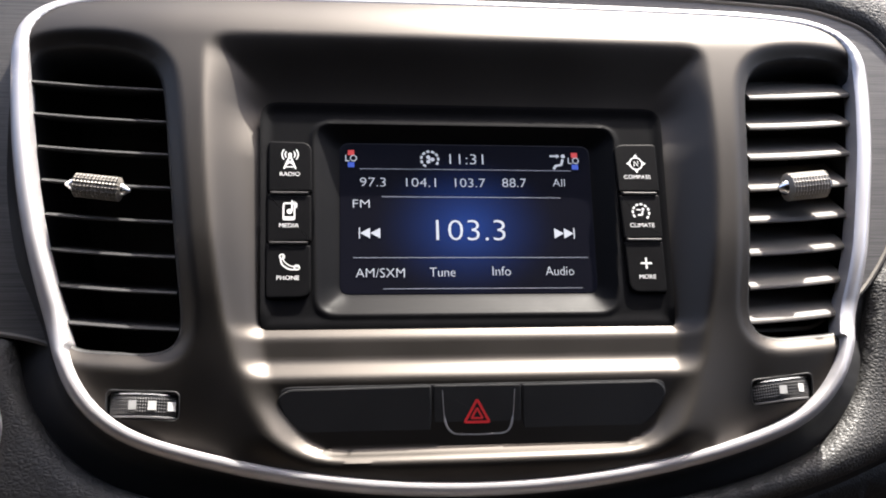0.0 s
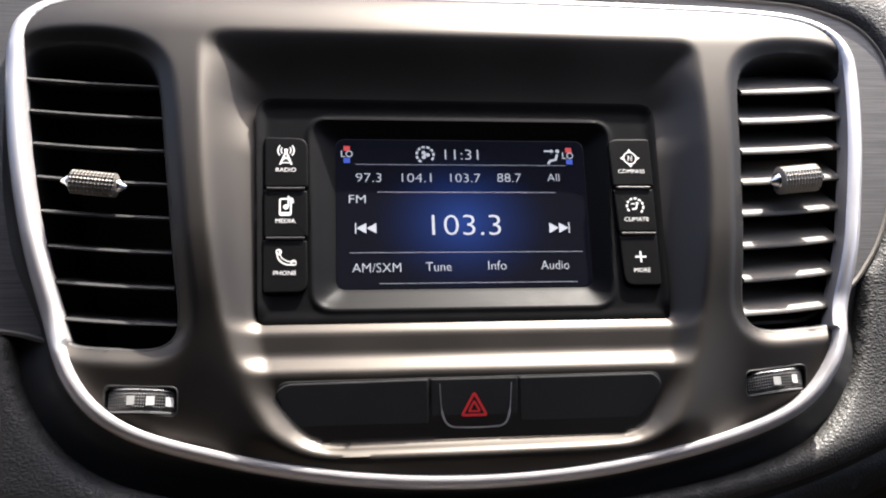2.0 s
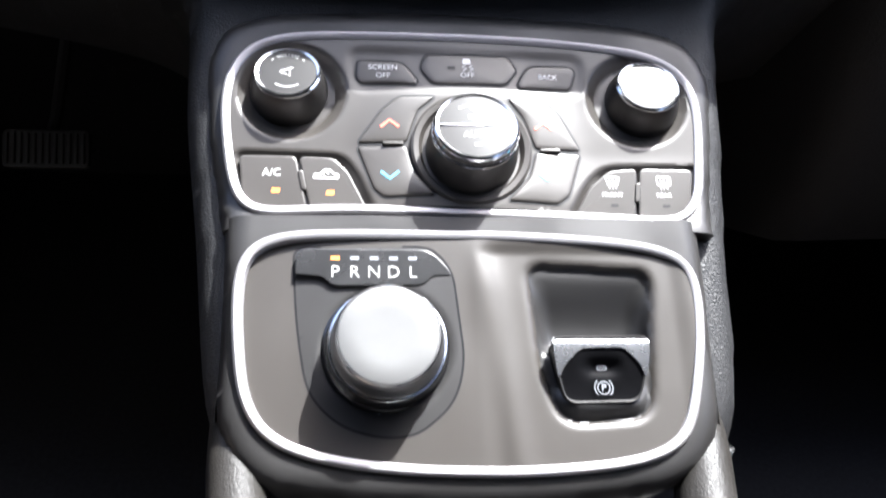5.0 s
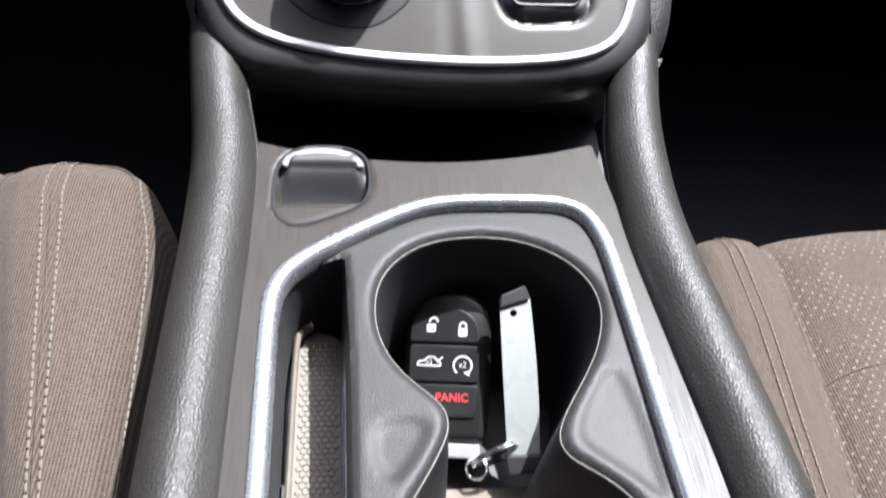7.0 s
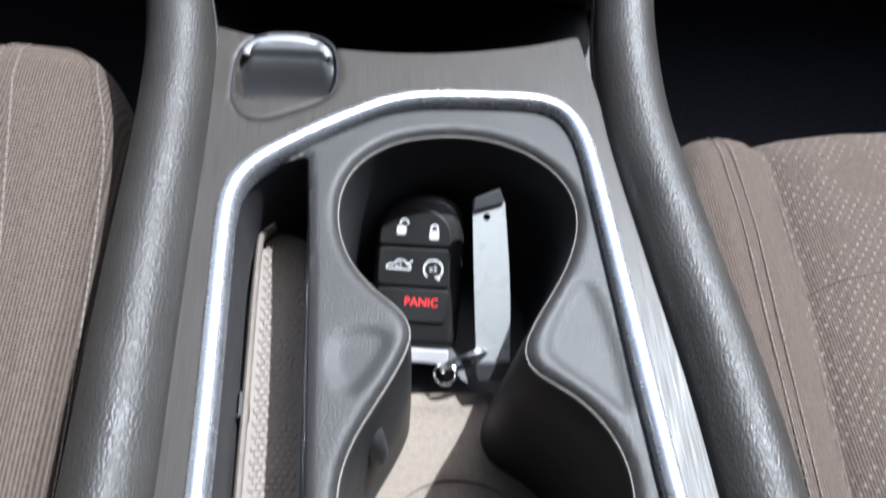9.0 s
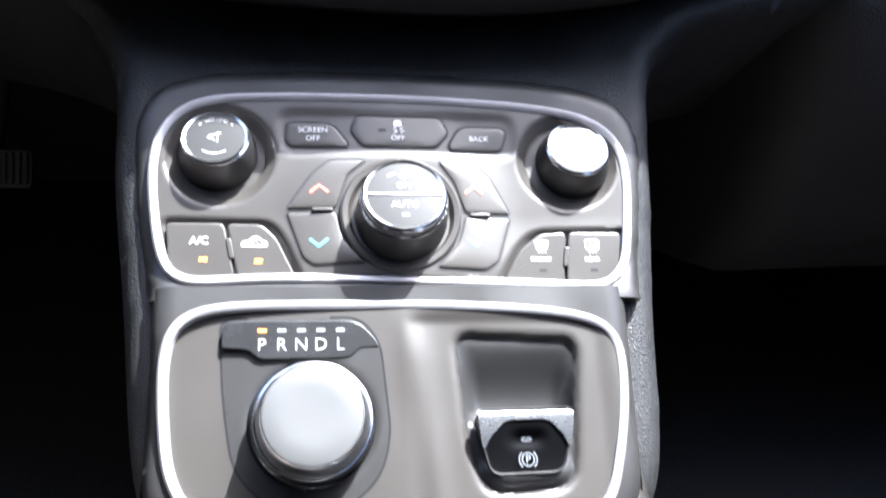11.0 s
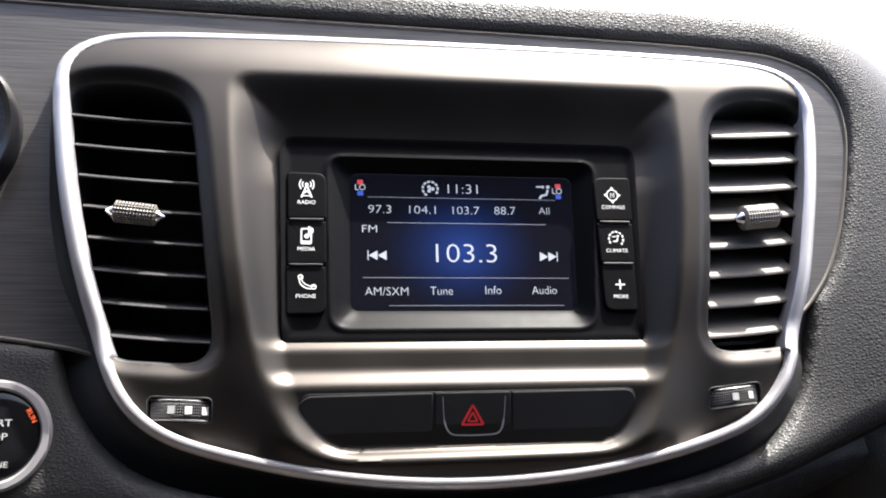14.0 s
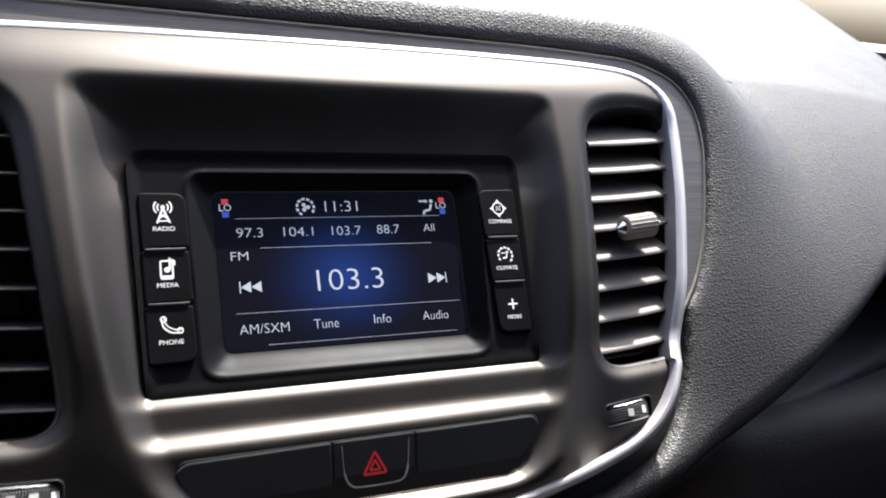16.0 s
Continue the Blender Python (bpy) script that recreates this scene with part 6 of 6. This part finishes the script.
def seat(side, label):
    """Front seat cushion: bolster next to the console, seat middle, seams with stitching. Plan in millimetres from the tray."""
    st = thing("car_seat", TRAY, label, "car seat", "front seats")
    sg = side
    x0 = -116 if sg < 0 else 140
    front = 152 if sg < 0 else 142
    top = -36 if sg < 0 else -76

    def X(o, y):
        # the seams draw in towards the rear
        return x0 + sg * o * (min(1.03, max(0.5, 1 + 0.0032 * (y - 100))) if sg < 0 else min(1.0, max(0.7, 1 + 0.0016 * (y - 60))))

    # cross-section going outward from the console, and the rounded front edge
    k = 1.0 if sg < 0 else 0.72
    offs = [k * o for o in (0, 1, 4, 10, 20, 34, 50, 64, 74, 84, 90, 98, 116, 160, 280, 430)]
    hts = [-110, -60, -30, -11, -3, 0, 0, -1, -4, -10, -12, -9, -5, -3, -4, -8]

    def edge(o):
        return front - 34 * math.exp(-(o / 16.0) ** 2) + min(26, 0.10 * o)

    def prof(t, o, h):
        # t runs from the rear to over the front edge and down
        fr = edge(o)
        if t <= 0.6:
            return -420 + (fr + 380) * t / 0.6, h
        a = (t - 0.6) / 0.4 * math.pi / 2
        return fr - 40 + 40 * math.sin(a), h - 60 * (1 - math.cos(a))

    def on(o, y, dz):
        """A point on the cushion."""
        h = float(np.interp(o, offs, hts))
        q = min(1.0, max(0.0, (y - edge(o) + 40) / 40))
        return (X(o, y), y, top + h - 60 * (1 - math.sqrt(1 - q * q)) + dz)

    ts = [0.6 * i / 16 for i in range(17)] + [0.6 + 0.4 * i / 10 for i in range(1, 11)]

    def sheet(i0, i1):
        o = np.interp(np.linspace(i0, i1, (i1 - i0) * 4 + 1), range(len(offs)), offs)
        loops = []
        for t in ts:
            pts = []
            for oo, hh in zip(o, np.interp(o, offs, hts)):
                y, h = prof(t, oo, hh)
                pts.append((X(oo, y), y, top + h + 0.35 * math.sin(0.06 * y + 0.11 * oo)))
            loops.append(np.array(pts))
        last = loops[-1].copy()
        last[:, 2] -= 160
        loops.append(last)
        return Shape().loft(loops, False)

    part("bolster", sheet(0, 9), M_CLOTH, st, "ribbed taupe cloth bolster", smooth=60)
    part("cushion", sheet(9, 15), M_DOTS, st, "taupe cloth middle with pale dots", smooth=60)

    def line(path, dz=0.6):
        Q = open_spline(path, 14)
        return np.array([on(o, y, dz) for o, y in Q])

    def stitches(path):
        pts = line(path, 0.7)
        s = Shape()
        d = np.r_[0, np.cumsum(np.linalg.norm(np.diff(pts, axis=0), axis=1))]
        p = 0.0
        while p < d[-1] - 4:
            q = np.array([[np.interp(v, d, pts[:, c]) for c in range(3)] for v in (p, p + 1.6, p + 3.2)])
            q[1, 2] += 0.3
            s.tube(q, 0.5 if sg < 0 else 0.36, 5)
            p += 4.4
        return s

    mid = 55 if sg < 0 else 36
    gap = 4.2 if sg < 0 else 3.2
    run = [(mid, -380), (mid, -200), (mid, -60), (mid, 40), (mid, front - 30), (mid, front - 12)]
    if sg < 0:
        part("seam", Shape().tube(line(run, 0.1), 1.0, 6), M_CLOTH, st, "raised seam")
    for o in (-gap, gap):
        tagged(part("stitching", stitches([(a + o, b) for a, b in run[:-1]] + [(mid + o * 0.6, front - 10)]), M_THREAD, st, "pale double stitching" if sg < 0 else "double stitching"), kind="stuff")
    if sg < 0:
        # seam curving from the front over to the console side
        run = [(mid - 1, front - 10), (mid - 16, front - 12), (24 * k, front - 24), (16 * k, 90), (13 * k, 50), (12 * k, -40), (12 * k, -200), (12 * k, -380)]
        part("seam", Shape().tube(line(run, 0.0), 0.8 if sg < 0 else 0.5, 6), M_CLOTH, st, "raised seam")
        tagged(part("stitching", stitches([(o - 3 * k, y) for o, y in run[2:]]), M_THREAD, st, "pale stitching" if sg < 0 else "stitching"), kind="stuff")
    g = offs[9] + 1.5
    part("seam", Shape().tube(line([(g, -380), (g, -100), (g, 60), (g, front + 2)], -0.5), 1.2 if sg < 0 else 0.8, 6), M_CLOTH, st, "sewn groove")
    if sg > 0:
        part("seam", Shape().tube(line([(g + 2, 29), (g + 20, 35), (g + 60, 41), (g + 140, 44)], -0.4), 1.0, 6), M_CLOTH, st, "sewn cross seam")
    return st


seat(-1, "taupe cloth driver seat cushion with pale stitching")
seat(1, "taupe cloth passenger seat cushion with a dotted middle")

# ---- brake pedal in the dark footwell ----
# black rubber lightened in place of the light that reaches the footwell
M_RUBBER = material("lightened_black_rubber", (0.06, 0.06, 0.062), 0.45, 0, 0.2, 60, 0.1, 900)
pedal = thing("brake_pedal", Matrix.Translation((-0.398, 0.335, 0.231)) @ pose(0, 0, 0, 55, 0, 0), "black ribbed rubber brake pedal in the dark footwell", "pedal")
part("pad", Shape().slab(rounded([(-44, -20), (44, -20), (44, 20), (-44, 20)], 7), -8, 2, 2, True), M_RUBBER, pedal, "rubber pad")
for k in range(12):
    x = -38.5 + 7 * k
    part("rib", Shape().slab(rounded([(x - 1.6, -16), (x + 1.6, -16), (x + 1.6, 16), (x - 1.6, 16)], 1.2, 2), 1.5, 5, 1.0), M_RUBBER, pedal)
part("arm", Shape().tube([(0, 0, -6), (0, 40, -30), (0, 150, -60), (0, 300, -40), (0, 385, 0)], 7, 8), M_RUBBER, pedal, "steel pedal arm")

# ---- cabin shell ----
# liner colour kept dark so that the stack reflects less light
M_LINER = material("dark_headliner", (0.05, 0.049, 0.048), 0.9, 0, 0.1, 40, 0.2, 900)
M_CARPET = material("charcoal_carpet", (0.042, 0.042, 0.046), 0.95, 0, 0.4, 200, 0.8, 900, spec=0.05)


def block(name, x0, x1, y0, y1, z0, z1, mat, label, cat):
    V = [(x, y, z) for z in (z0, z1) for x, y in ((x0, y0), (x1, y0), (x1, y1), (x0, y1))]
    F = [(3, 2, 1, 0), (4, 5, 6, 7), (0, 1, 5, 4), (1, 2, 6, 5), (2, 3, 7, 6), (3, 0, 4, 7)]
    return solid(name, Shape().add(np.array(V) * 1000, F), mat, Matrix.Identity(4), label, cat, "", "structure", smooth=0)


block("floor", -0.78, 0.76, -2.2, 0.72, -0.03, 0.0, M_CARPET, "black carpeted car floor", "floor")
# unseen roof, front edge placed to set where sun and sky reach
block("ceiling", -0.62, 0.60, -2.2, -0.25, 1.16, 1.18, M_LINER, "unseen dark headliner over the seats, shaping sun and reflections", "ceiling")
# unseen wall added across the rear to shut out light from behind
block("rear_light_block", -0.78, 0.76, -2.22, -2.2, 0.0, 1.16, M_LINER, "unseen dark wall blocking light from behind", "wall")
block("wall_left", -0.78, -0.75, -2.2, 0.75, 0.0, 0.86, M_LINER, "dark door wall", "wall")
block("wall_right", 0.73, 0.76, -2.2, 0.75, 0.0, 0.79, M_LINER, "dark door wall", "wall")
# unseen boards added over the side windows to keep light off the stack
block("light_block_left", -0.78, -0.62, -2.2, -0.12, 0.862, 1.158, M_LINER, "unseen dark board over the side window, blocking light", "wall")
block("light_block_right", 0.60, 0.76, -2.2, -0.5, 0.862, 1.158, M_LINER, "unseen dark board over the side window, blocking light", "wall")
block("wall_front", -0.75, 0.73, 0.72, 0.75, 0.0, 0.75, M_CARPET, "dark carpeted bulkhead ahead of the footwells", "wall")
# hidden block added behind the dash top to stop sun leaking below
block("footwell_sun_block", -0.75, 0.73, 0.37, 0.75, 0.752, 0.78, M_BLACK, "unseen black block that keeps sun out of the footwells", "trim")

M_GROUND = material("pale_parking_concrete", (0.36, 0.35, 0.33), 0.9, 0, 0.2, 0.8, 0.2, 40)
solid("ground", Shape().add([(-400000, -400000, -300), (400000, -400000, -300), (400000, 400000, -300), (-400000, 400000, -300)], [(0, 1, 2, 3)]), M_GROUND, Matrix.Identity(4), "pale concrete ground outside the car", "ground", "", "structure", smooth=0)
